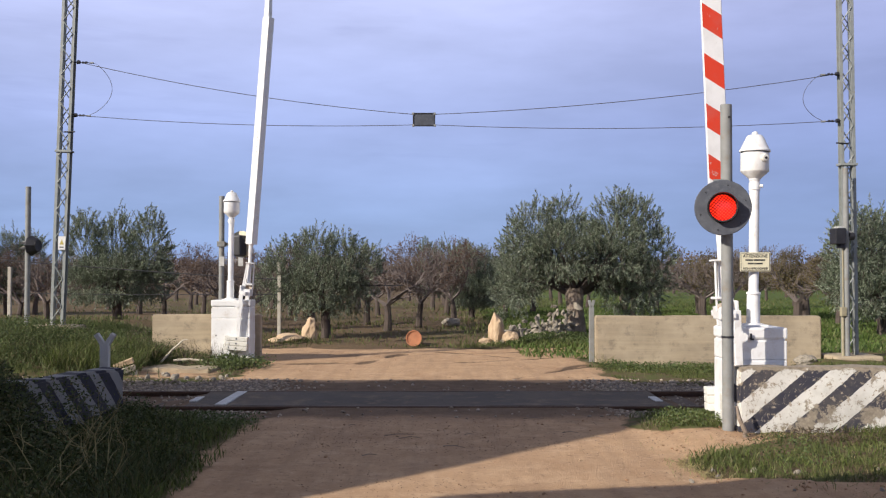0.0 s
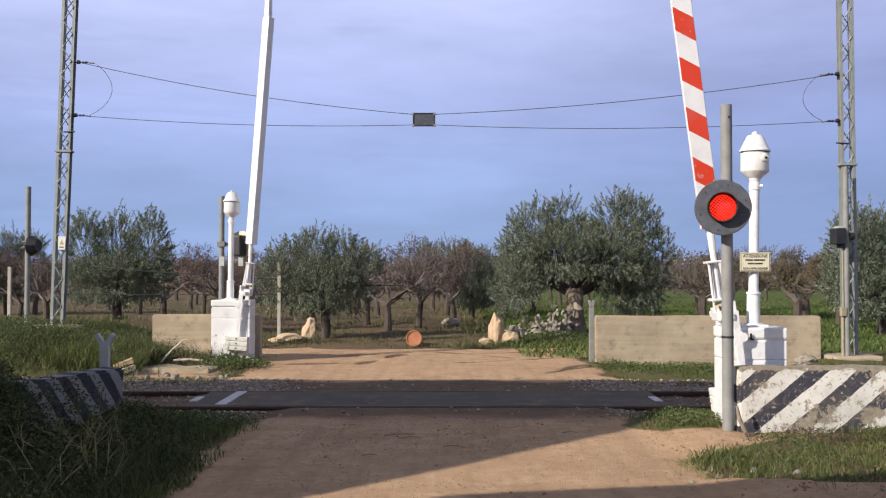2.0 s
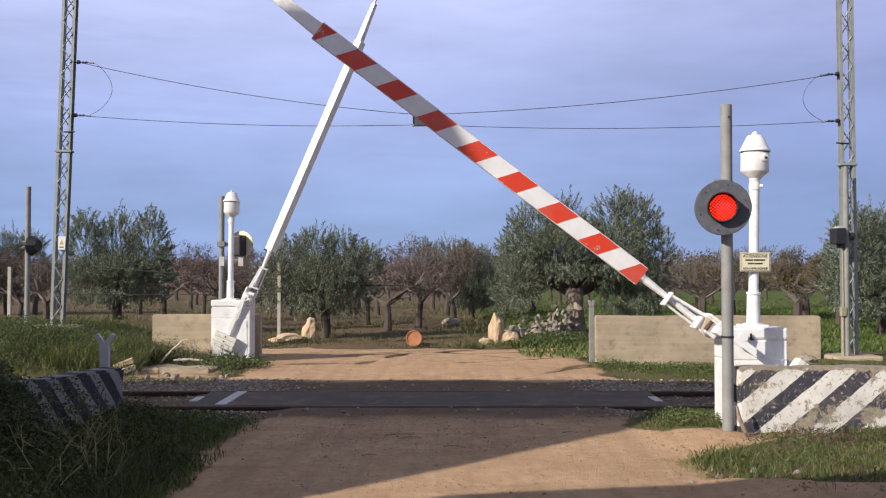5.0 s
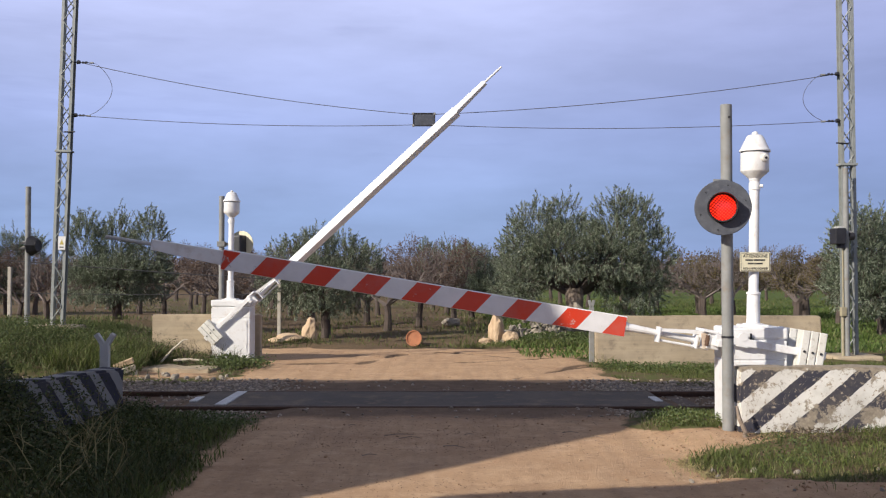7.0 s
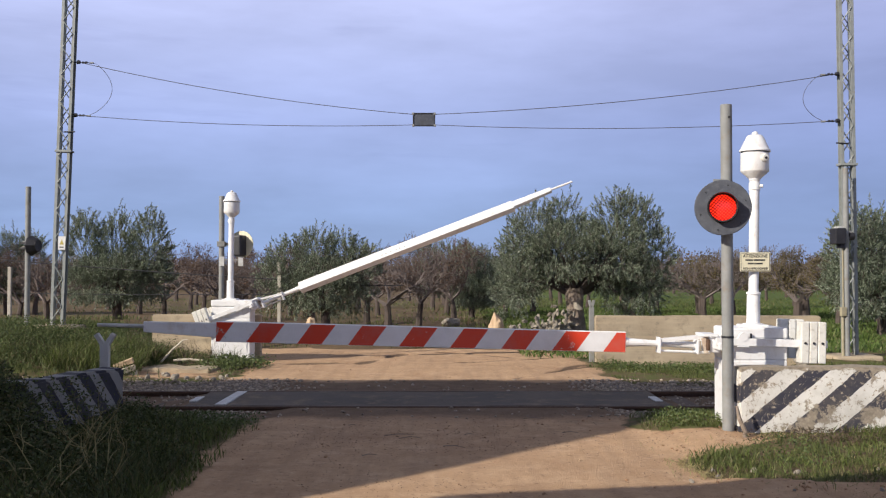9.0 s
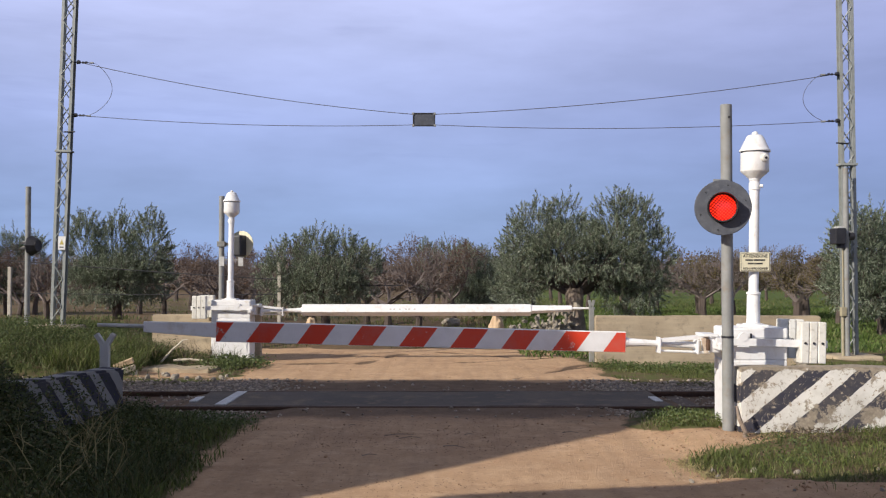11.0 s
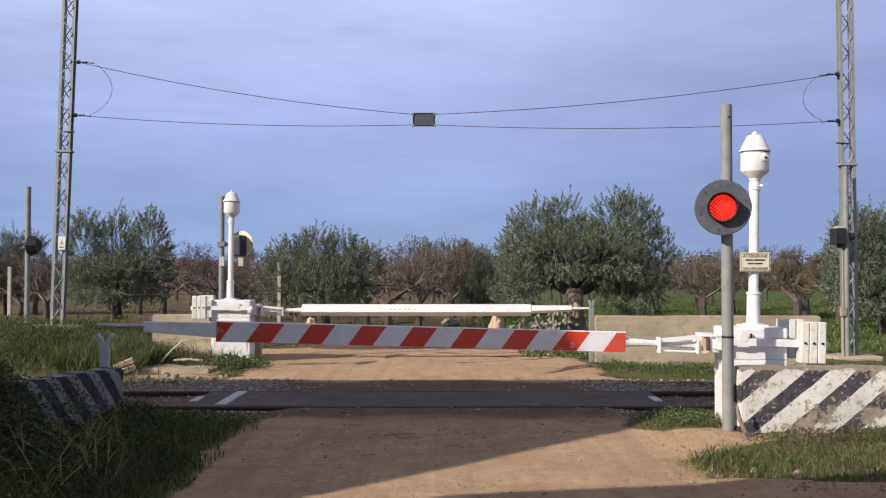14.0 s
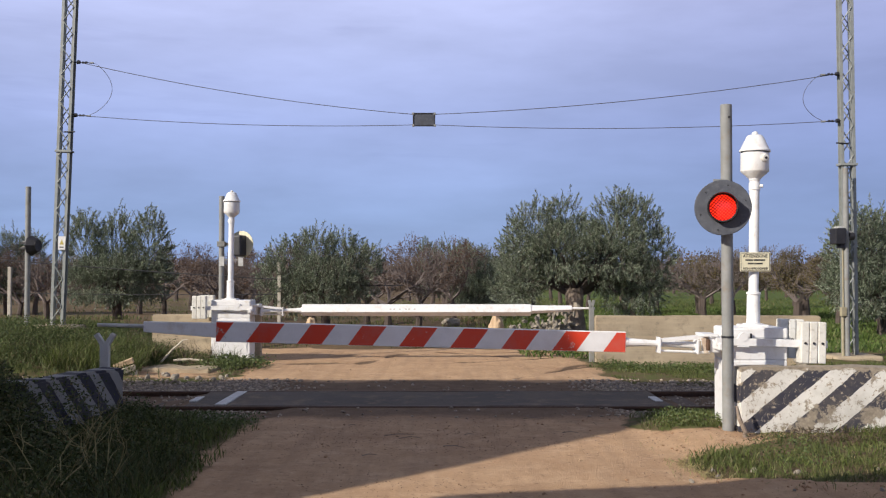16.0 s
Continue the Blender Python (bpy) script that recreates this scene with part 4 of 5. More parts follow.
build_mast(pose(-7.485, 19.0, 0.58, 0, 1.7, 0), "tall grey lattice steel mast on concrete footing, danger plate fixed", 7.2, True, 0.128, 0.138)
build_mast(pose(7.235, 17.4, 0.14, 0, -0.3, 0), "tall grey lattice steel mast on concrete footing beside road", 7.6, False, 0.128, 0.132)


def wire(name, pts, r, label, material=None, n=6):
    bm = path_tube(bmesh.new(), pts, r, n)
    return tagged(part(name, bm, material or wire_grey), label, "wire", "overhead wires")


def sagging(a, b, sag, k=14):
    a, b = Vector(a), Vector(b)
    return [a.lerp(b, i / k) - Vector((0, 0, 4 * sag * (i / k) * (1 - i / k))) for i in range(k + 1)]


UL, LL = (-7.13, 19.0, 5.73), (-7.18, 19.0, 4.69)
UR, LR = (7.06, 17.4, 5.17), (7.06, 17.4, 4.33)
PL, PR = (-0.565, 18.2, 4.575), (-0.145, 18.2, 4.575)
QL, QR = (-0.565, 18.2, 4.375), (-0.145, 18.2, 4.375)
wire("span_wire", sagging(UL, PL, 0.12), 0.007, "thin dark upper span wire hung between masts")
wire("span_wire", sagging(PR, UR, 0.11), 0.007, "thin dark upper span wire hung between masts")
wire("span_wire", sagging(LL, QL, 0.09), 0.0065, "thin dark lower span wire hung between masts")
wire("span_wire", sagging(QR, LR, 0.10), 0.0065, "thin dark lower span wire hung between masts")
for a, b, sx, out in ((UL, LL, 1, 0.41), (UR, LR, -1, 0.34)):
    a, b = Vector(a), Vector(b)
    pts = []
    for i in range(17):
        t = i / 16
        z = a.z + (b.z - a.z) * t
        x = a.x + (b.x - a.x) * t + sx * (0.28 + out * max(0.0, math.sin(math.pi * t)) ** 0.75)
        pts.append((x, a.y, z - 0.03 * math.sin(math.pi * t)))
    wire("jumper_wire", pts, 0.005, "thin slack jumper loop beside the mast")
for p, sx in ((UL, 1), (LL, 1), (UR, -1), (LR, -1)):
    ins = thing("insulator", Matrix.Translation(p), "small dark insulator holding a span wire to a mast", "insulator", "insulators")
    bm = tube(bmesh.new(), (-0.10 * sx, 0, 0), (0.30 * sx, 0, -0.02), 0.010, 0.010, 8)
    part("rod", bm, dark_steel, ins)
    bm = tube(bmesh.new(), (-0.02 * sx, 0, 0), (0.035 * sx, 0, -0.002), 0.042, 0.034, 12)
    part("knob", bm, dark_steel, ins)
    for x in (0.10, 0.16):
        bm = tube(bmesh.new(), ((x - 0.018) * sx, 0, -0.006), ((x + 0.018) * sx, 0, -0.008), 0.022, 0.018, 12)
        part("shed", bm, dark_steel, ins)
    bm = tube(bmesh.new(), (0.22 * sx, 0, -0.014), (0.30 * sx, 0, -0.02), 0.017, 0.017, 8)
    part("clamp", bm, galvanised, ins)

hung = thing("hanging_plate", pose(-0.355, 18.2, 4.475), "dark grey rectangular plate hung on span wires", "sign")
part("panel", box(bmesh.new(), -0.20, 0.20, -0.015, 0.015, -0.115, 0.115, 0.004), disc_grey, hung)
bm = bmesh.new()
for x0, x1, z0, z1 in ((-0.21, 0.21, 0.105, 0.125), (-0.21, 0.21, -0.125, -0.105), (-0.21, -0.19, -0.105, 0.105), (0.19, 0.21, -0.105, 0.105)):
    box(bm, x0, x1, -0.024, 0.024, z0, z1)
part("frame", bm, dark_steel, hung)
for x in (-0.2, 0.2):
    for z in (-0.11, 0.11):
        part("clip", box(bmesh.new(), x - 0.02, x + 0.02, -0.028, 0.02, z - 0.02, z + 0.02, 0.003), galvanised, hung)


# ---- walls and blocks ----
def rough_block(name, x0, x1, y0, y1, z0, z1, material, label, category, seed, rough=0.02, m=None, div=0.12, kind=""):
    """A cast block with an uneven, chipped surface."""
    bm = bmesh.new()
    box(bm, x0, x1, y0, y1, z0, z1)
    bmesh.ops.bevel(bm, geom=list(bm.edges), offset=0.02, segments=2, affect="EDGES")
    for ax, lo, hi in ((0, x0, x1), (1, y0, y1), (2, z0, z1)):
        k = max(1, int((hi - lo) / div))
        for i in range(1, k):
            co, no = [0, 0, 0], [0, 0, 0]
            co[ax], no[ax] = lo + (hi - lo) * i / k, 1
            bmesh.ops.bisect_plane(bm, geom=list(bm.verts) + list(bm.edges) + list(bm.faces), plane_co=co, plane_no=no)
    for v in bm.verts:
        p = v.co * 2.3 + Vector((seed, seed * 2, 0))
        v.co += (noise.noise_vector(p) * 0.7 + noise.noise_vector(p * 3.3) * 0.5) * rough
    ob = part(name, bm, material, smooth=True)
    if m is not None:
        ob.matrix_basis = m
    return tagged(ob, label, category, kind=kind)


rough_block("striped_block", 0, 2.6, 0, 0.30, -0.3, 0.66, block_stripes,
            "weathered concrete block with worn black and white stripes", "concrete barrier", 3.0, 0.022, pose(2.82, 9.32, 0.04), 0.09)
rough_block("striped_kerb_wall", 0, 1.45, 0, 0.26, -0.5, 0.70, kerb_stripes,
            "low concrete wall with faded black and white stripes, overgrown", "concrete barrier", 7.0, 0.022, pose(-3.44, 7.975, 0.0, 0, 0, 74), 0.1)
rough_block("wall_right", 2.74, 6.75, 17.45, 17.7, -0.3, 0.84, concrete, "low weathered concrete wall beside road", "wall", 5.0, 0.012, None, 0.2, "structure")
rough_block("wall_left", -5.46, -3.43, 18.35, 18.6, -0.3, 0.83, concrete, "low weathered concrete wall beside road", "wall", 9.0, 0.012, None, 0.2, "structure")


# ---- plain house, added out of view to cast the crossing's shade ----
def build_shade_house():
    house = thing("house", pose(0, 0, 0), "unseen plain house with steep tiled roof, added to shade the crossing", "house")
    # ridge, eaves and pitch are set by the shadow edges wanted on the ground
    ex, rx, ry, rz = -9.4, -22.0, 3.84, 10.1
    ez = 5.05
    fy = ry - (rz - ez) * 0.584
    by = ry + (rz - ez) * 0.584
    bm = bmesh.new()
    box(bm, rx, ex - 0.15, fy + 0.12, by - 0.12, -0.2, ez)
    part("wall", bm, plaster, house)
    bm = bmesh.new()
    a = [bm.verts.new((ex, y, z)) for y, z in ((fy, ez), (ry, rz), (by, ez))]
    b = [bm.verts.new((rx, y, z)) for y, z in ((fy, ez), (ry, rz), (by, ez))]
    bm.faces.new(a)
    bm.faces.new(b[::-1])
    for i in range(3):
        bm.faces.new((a[i], b[i], b[(i + 1) % 3], a[(i + 1) % 3]))
    bmesh.ops.recalc_face_normals(bm, faces=bm.faces)
    part("roof", bm, roof_tile, house)


build_shade_house()
# tall wall added out of view, only to throw shade on the near right ground
shade_wall = rough_block("unseen_wall", 0, 4.9, 0, 0.25, -0.2, 5.05, plaster, "unseen plain wall added to shade the near roadside", "wall", 4.0, 0.03, pose(-7.74, 1.45, 0, 0, 0, 10.6), 0.3, "structure")


# ---- trees ----
def limbs(rng, start, direction, length, radius, depth, out, tips, bend, split, spread_a, shrink):
    """Grow limbs as (p0, p1, r0, r1) pieces."""
    p, d, r = np.array(start, float), np.array(direction, float), radius
    k = 3
    for i in range(k):
        d = d + rng.normal(0, bend, 3) + np.array([0, 0, 0.05])
        d /= np.linalg.norm(d)
        q = p + d * length / k
        r1 = r * (0.86 if depth else 0.7)
        out.append((p, q, r, r1))
        p, r = q, r1
        if depth and i < k - 1 and rng.rand() < 0.6:
            s = d + rng.normal(0, spread_a, 3)
            s /= np.linalg.norm(s)
            limbs(rng, p, s, length * shrink * 0.8, r * 0.55, depth - 1, out, tips, bend, split, spread_a, shrink)
    if depth == 0:
        tips.append((p, d))
        return
    for _ in range(split):
        s = d + rng.normal(0, spread_a, 3)
        s[2] = max(s[2], -0.15)
        s /= np.linalg.norm(s)
        limbs(rng, p, s, length * shrink * rng.uniform(0.8, 1.15), r * 0.72, depth - 1, out, tips, bend, split, spread_a, shrink)


def limb_quads(segs, sides=4):
    p0 = np.array([s[0] for s in segs])
    p1 = np.array([s[1] for s in segs])
    r0 = np.array([s[2] for s in segs])[:, None]
    r1 = np.array([s[3] for s in segs])[:, None]
    d = p1 - p0
    d /= np.linalg.norm(d, axis=1)[:, None] + 1e-9
    up = np.where(np.abs(d[:, 2:3]) < 0.9, [[0, 0, 1.0]], [[1.0, 0, 0]])
    u = np.cross(d, up)
    u /= np.linalg.norm(u, axis=1)[:, None]
    w = np.cross(d, u)
    out = []
    for i in range(sides):
        a, b = i * math.tau / sides, (i + 1) * math.tau / sides
        va, vb = u * math.cos(a) + w * math.sin(a), u * math.cos(b) + w * math.sin(b)
        out.append(np.stack([p0 + va * r0, p0 + vb * r0, p1 + vb * r1, p1 + va * r1], 1))
    return np.concatenate(out)


def leaf_quads(rng, c, d, length, width):
    """Pointed leaves at c, pointing along d."""
    k = len(c)
    d = d / (np.linalg.norm(d, axis=1)[:, None] + 1e-9)
    s = np.cross(d, rng.normal(0, 1, (k, 3)))
    s /= np.linalg.norm(s, axis=1)[:, None] + 1e-9
    ln = length * rng.uniform(0.65, 1.3, (k, 1))
    wd = width * rng.uniform(0.7, 1.3, (k, 1))
    return np.stack([c, c + d * ln * 0.5 + s * wd / 2, c + d * ln, c + d * ln * 0.5 - s * wd / 2], 1)


def gnarled_trunk(rng, h, r, lean):
    bm = bmesh.new()
    n, rings = 14, []
    for i in range(9):
        t = i / 8
        rr = r * (1.0 + 0.55 * (1 - t) ** 3 + 0.15 * t)
        ring = []
        for k in range(n):
            a = k * math.tau / n
            q = rr * (1 + 0.20 * noise.noise(Vector((math.cos(a) * 1.3, math.sin(a) * 1.3, t * 2.5 + r * 9))) + 0.08 * math.sin(3 * a + 4 * t))
            ring.append(bm.verts.new((lean[0] * t * h + q * math.cos(a), lean[1] * t * h + q * math.sin(a), t * h - 0.15 * (1 - t))))
        rings.append(ring)
    for r0, r1 in zip(rings, rings[1:]):
        for k in range(n):
            bm.faces.new((r0[k], r0[(k + 1) % n], r1[(k + 1) % n], r1[k]))
    bm.faces.new(rings[-1])
    return bm


def build_olive(m, seed, trunk_h, trunk_r, count, leaf, lobes, label, lean=(0, 0), skin=None):
    """An olive: gnarled trunk, limbs, and a crown of lobes (x, y, z, radius, half height) made of upright sprays."""
    rng = np.random.RandomState(seed)
    t = thing("olive_tree", m, label, "tree", "olive trees")
    part("trunk", gnarled_trunk(rng, trunk_h, trunk_r, lean), skin or fruit_bark, t, "gnarled grey-brown trunk", smooth=True)
    base = np.array([lean[0] * trunk_h, lean[1] * trunk_h, trunk_h * 0.93])
    segs, cs, ds = [], [], []
    total = sum(l[3] ** 2 * l[4] for l in lobes)
    for lx, ly, lz, lr, lh in lobes:
        c = np.array([lx, ly, lz])
        rad = np.array([lr, lr, lh])
        k = int(count * lr ** 2 * lh / total)
        mid = base + (c - base) * 0.5 + rng.normal(0, 0.06, 3) + np.array([0, 0, 0.4 * max(0.0, 2.0 - lz)])
        segs += [(base - np.array([0, 0, 0.1]), mid, trunk_r * 0.5, trunk_r * 0.3), (mid, c, trunk_r * 0.3, trunk_r * 0.1)]
        sprays = max(12, k // 34)
        v = rng.normal(0, 1, (sprays, 3))
        v /= np.linalg.norm(v, axis=1)[:, None]
        rr = rng.uniform(0.25, 1.0, (sprays, 1)) ** 0.45
        rr *= 1 + 0.11 * rng.normal(0, 1, (sprays, 1)) * (rng.rand(sprays, 1) < 0.5)
        sp = c + v * rr * rad
        sd = v * np.array([0.7, 0.7, 0.5]) + np.array([0, 0, 0.75]) + rng.normal(0, 0.28, (sprays, 3))
        drop = v[:, 2] < -0.4
        sd[drop, 2] -= 1.2
        sd /= np.linalg.norm(sd, axis=1)[:, None]
        sl = rng.uniform(0.14, 0.34, sprays) * (1 + 0.5 * np.clip(v[:, 2], 0, 1) * rng.rand(sprays))
        for i in range(sprays):
            segs.append((sp[i], sp[i] + sd[i] * sl[i], 0.006, 0.003))
        which = rng.randint(0, sprays, k)
        along = rng.rand(k, 1)
        cs.append(sp[which] + sd[which] * sl[which][:, None] * along + rng.normal(0, 0.036, (k, 3)) * (1.15 - along))
        ds.append(sd[which] + rng.normal(0, 0.36, (k, 3)))
    tagged(quads("limb", limb_quads(segs), fruit_bark, t), kind="stuff")
    quads("crown", leaf_quads(rng, np.concatenate(cs), np.concatenate(ds), leaf, leaf * 0.30), olive_leaf, t)
    return t


def build_bare(m, seed, h, depth, leaves, leaf, lmat, label, trunk_r=0.10, split=3):
    """A nearly bare fruit tree: forked trunk, fine twigs, a few dead leaves."""
    rng = np.random.RandomState(seed)
    t = thing("fruit_tree", m, label, "tree", "orchard trees")
    segs, tips = [], []
    th = h * 0.24
    segs.append((np.array([0, 0, -0.1]), np.array([0.02, 0, th * 0.5]), trunk_r * 1.25, trunk_r))
    top = np.array([rng.normal(0, 0.05), rng.normal(0, 0.05), th])
    segs.append((np.array([0.02, 0, th * 0.5]), top, trunk_r, trunk_r * 0.9))
    part_a = len(segs)
    for i in range(4):
        a = i * math.tau / 4 + rng.uniform(-0.4, 0.4)
        limbs(rng, top, (math.cos(a) * 0.85, math.sin(a) * 0.85, 0.75), h * 0.30, trunk_r * 0.55, depth, segs, tips, 0.16, split, 0.48, 0.66)
    quads("trunk", limb_quads(segs[:part_a], 8), fruit_bark, t)
    fine = [(a, b, max(r0, 0.0055), max(r1, 0.0035)) for a, b, r0, r1 in segs[part_a:]]
    tagged(quads("twig", limb_quads(fine, 3), twig_bark, t), kind="stuff")
    if leaves:
        c = np.array([p for p, _ in tips])
        d = np.array([q for _, q in tips])
        w = rng.randint(0, len(c), leaves)
        cc = c[w] - d[w] * rng.uniform(0, 0.35, (leaves, 1)) + rng.normal(0, 0.06, (leaves, 3))
        quads("crown", leaf_quads(rng, cc, rng.normal(0, 1, (leaves, 3)), leaf, leaf * 0.55), lmat, t)
    return t


def at_ground(x, y, rz=0.0, s=1.0):
    return Matrix.Translation((x, y, float(height(x, y)))) @ Matrix.Rotation(rz, 4, "Z") @ Matrix.Diagonal((s, s, s, 1))


BIG = ((-1.3, 0.1, 2.0, 0.60, 0.85), (-0.95, -0.2, 2.52, 0.70, 0.75), (-0.25, 0.1, 2.80, 0.46, 0.66), (-0.45, -0.5, 2.1, 0.78, 0.6), (0.98, 0.0, 2.72, 0.62, 0.8),
       (1.45, 0.1, 2.66, 0.62, 0.8), (1.85, 0.0, 2.0, 0.56, 0.8), (0.75, -0.6, 2.1, 0.82, 0.62), (1.6, -0.3, 1.35, 0.62, 0.6), (1.65, 0.2, 1.0, 0.5, 0.5), (0.95, -0.3, 1.15, 0.5, 0.45),
       (-1.35, -0.3, 1.4, 0.56, 0.55), (-1.7, 0.2, 1.0, 0.40, 0.4), (0.1, 0.6, 2.25, 1.0, 0.6), (1.1, 0.6, 1.65, 0.8, 0.55), (-1.2, 0.6, 1.7, 0.7, 0.65))
build_olive(at_ground(3.28, 24.0), 11, 1.25, 0.19, 120000, 0.058, BIG, "big old olive tree with grey-green crown beside a rubble heap", (-0.06, 0.0), bark)
MID = ((-1.25, 0.1, 1.35, 0.5, 0.55), (-0.95, 0.0, 1.75, 0.55, 0.62), (-0.25, -0.1, 2.02, 0.52, 0.66), (0.45, 0.0, 1.92, 0.55, 0.64), (0.9, 0.1, 1.65, 0.48, 0.65), (0.0, -0.3, 1.35, 0.85, 0.6), (-0.6, -0.1, 1.15, 0.6, 0.45), (0.6, -0.2, 1.05, 0.6, 0.4))
build_olive(at_ground(-2.95, 24.6), 12, 0.75, 0.10, 52000, 0.058, MID, "young olive tree with dense grey-green crown in the orchard")
TRI = ((-0.85, 0.0, 1.95, 0.48, 0.9), (-0.08, 0.1, 1.9, 0.50, 0.85), (0.85, 0.0, 1.95, 0.5, 0.88), (0.1, -0.3, 1.15, 0.85, 0.55), (-0.8, -0.1, 1.1, 0.6, 0.5), (0.85, -0.1, 1.15, 0.6, 0.5))
left_olive = build_olive(at_ground(-8.5, 25.5), 13, 0.6, 0.105, 64000, 0.060, TRI, "olive tree with three-lobed crown behind grassy bank")
for x, y, rz, s in ((1.0, 34.0, 1.0, 0.86), (2.35, 37.0, 2.1, 0.74), (10.9, 24.2, 0.5, 1.1), (0.1, 47, 3.0, 1.1), (-16.5, 37, 4.0, 1.1), (11.6, 25.8, 2.6, 1.05)):
    copy_thing(left_olive, at_ground(x, y, rz, s))

DEPTH = 4
brown = build_bare(at_ground(-1.55, 27.3), 21, 2.95, DEPTH, 900, 0.05, dead_leaf, "bare fruit tree with a few dead brown leaves", 0.10)
brown2 = build_bare(at_ground(-0.72, 29.2, 1.0), 22, 3.0, DEPTH, 2800, 0.06, dead_leaf, "fruit tree with rusty brown dead leaves", 0.09)
yellow = build_bare(at_ground(11.4, 31.5), 23, 2.65, DEPTH, 4200, 0.06, yellow_leaf, "fruit tree with sparse yellowing leaves", 0.14)
far_a = build_bare(at_ground(-6.0, 42.0), 24, 3.1, 3, 260, 0.09, dead_leaf, "distant bare fruit tree in orchard row", 0.10)
far_b = build_bare(at_ground(6.0, 46.0), 25, 2.8, 3, 800, 0.09, yellow_leaf, "distant fruit tree with yellowing leaves in orchard row", 0.10)
rng = np.random.RandomState(5)
for x, y, src, s in ((-5.4, 27.2, brown, 0.85), (-6.6, 29.5, brown2, 0.9), (-3.9, 28.6, brown2, 0.95), (-11.6, 28.6, brown, 0.9), (-13.2, 30.5, brown2, 0.9),
                     (-2.4, 31.0, brown, 1.0), (0.35, 31.5, brown2, 0.95), (8.7, 32.6, brown, 0.98), (9.9, 33.5, yellow, 1.0), (12.6, 34.0, yellow, 1.05),
                     (-9.0, 31.5, brown2, 0.95), (-6.9, 33.5, brown, 1.0), (-4.4, 33.0, brown2, 1.0), (11.9, 29.3, yellow, 0.95), (13.6, 30.5, yellow, 0.95), (6.9, 35.5, brown, 0.9), (9.6, 36.4, brown, 0.92)):
    copy_thing(src, at_ground(x, y, rng.uniform(0, 6.2), s))
for row, y in enumerate((38.0, 43.0, 49.0, 56.0, 65.0, 76.0)):
    half = y * 0.5
    x = -half + rng.uniform(0, 2)
    while x < half:
        copy_thing(far_a if (x < 6 + rng.normal(0, 2)) else far_b, at_ground(x, y + rng.normal(0, 0.7), rng.uniform(0, 6.2), rng.uniform(0.88, 1.12)))
        x += rng.uniform(2.6, 3.6) * (1 + 0.12 * row)

# far woods along the horizon
k = 70000
c = np.stack([rng.uniform(-75, 75, k), rng.uniform(86, 112, k), np.zeros(k)], -1)
c[:, 2] = rng.rand(k) ** 0.8 * (2.6 + 1.5 * value_noise(c[:, 0], c[:, 1] * 0.2, 0.22, 31) + 1.0 * value_noise(c[:, 0], c[:, 1], 0.9, 32))
woods = quads("far_woods", leaf_quads(rng, c, rng.normal(0, 1, (k, 3)), 0.32, 0.18), dry_bush)
tagged(woods, "distant brownish orchard and scrub along the horizon", "trees", kind="stuff")


# ---- grass and weeds ----
def blades(name, xy, hmin, hmax, width, material, label, seed, lean=0.35):
    rng = np.random.RandomState(seed)
    k = len(xy)
    z = height(xy[:, 0], xy[:, 1])
    base = np.stack([xy[:, 0], xy[:, 1], z - 0.01], -1)
    d = rng.normal(0, lean, (k, 3))
    d[:, 2] = 1
    hh = rng.uniform(hmin, hmax, (k, 1)) * (0.6 + 0.8 * (0.5 + value_noise(xy[:, 0], xy[:, 1], 1.3, seed + 1)))[:, None]
    a = rng.uniform(0, math.tau, k)
    s = np.stack([np.cos(a), np.sin(a), 0 * a], -1) * width / 2 * rng.uniform(0.6, 1.4, (k, 1))
    tip = base + d * hh
    midp = base + d * hh * 0.55 - np.array([0, 0, 0])
    tip[:, :2] += rng.normal(0, 0.25, (k, 2)) * hh
    v = np.stack([base - s * 0.5, midp - s, tip, midp + s], 1)
    return tagged(quads(name, v, material), label, "grass", kind="stuff")


def scatter(rng, n, x0, x1, y0, y1, keep):
    xy = np.stack([rng.uniform(x0, x1, n), rng.uniform(y0, y1, n)], -1)
    p = keep(xy[:, 0], xy[:, 1])
    return xy[rng.rand(n) < p]


rng = np.random.RandomState(77)
off_road = lambda x, y: np.clip(0.95 - 1.25 * road_mask(x, y) + 0.9 * value_noise(x, y, 3.7, 45) + 0.5 * value_noise(x, y, 9.0, 46), 0, 1)
tuft = lambda x, y: np.clip(0.15 + 2.4 * (value_noise(x, y, 0.9, 41) + 0.12), 0.03, 1)
blades("grass", scatter(rng, 60000, -7.5, -1.9, 5.0, 10.5, lambda x, y: off_road(x, y) * 0.9 * step(10.7, 9.6, y)), 0.04, 0.15, 0.012, grass_blade, "rough green grass on the shaded verge", 51)
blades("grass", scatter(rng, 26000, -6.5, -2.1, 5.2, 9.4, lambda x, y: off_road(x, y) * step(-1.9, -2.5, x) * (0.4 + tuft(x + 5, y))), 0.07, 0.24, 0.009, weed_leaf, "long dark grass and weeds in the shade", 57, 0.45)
blades("grass", scatter(rng, 66000, 1.9, 6.5, 6.4, 9.3, lambda x, y: off_road(x, y) * tuft(x * 1.6, y * 1.6) * (0.25 + 0.75 * step(2.1, 2.9, x + 0.8 * value_noise(x, y, 1.1, 49)))), 0.03, 0.12, 0.008, grass_blade, "short green grass beside the striped block", 52)
blades("grass", scatter(rng, 30000, 1.9, 3.4, 9.6, 11.3, lambda x, y: off_road(x, y) * (0.15 + tuft(x + 3, y)) * step(1.95, 2.5, x + 0.5 * value_noise(x, y, 2.1, 44))), 0.03, 0.11, 0.008, grass_blade, "green grass tufts beside the track ballast", 53)
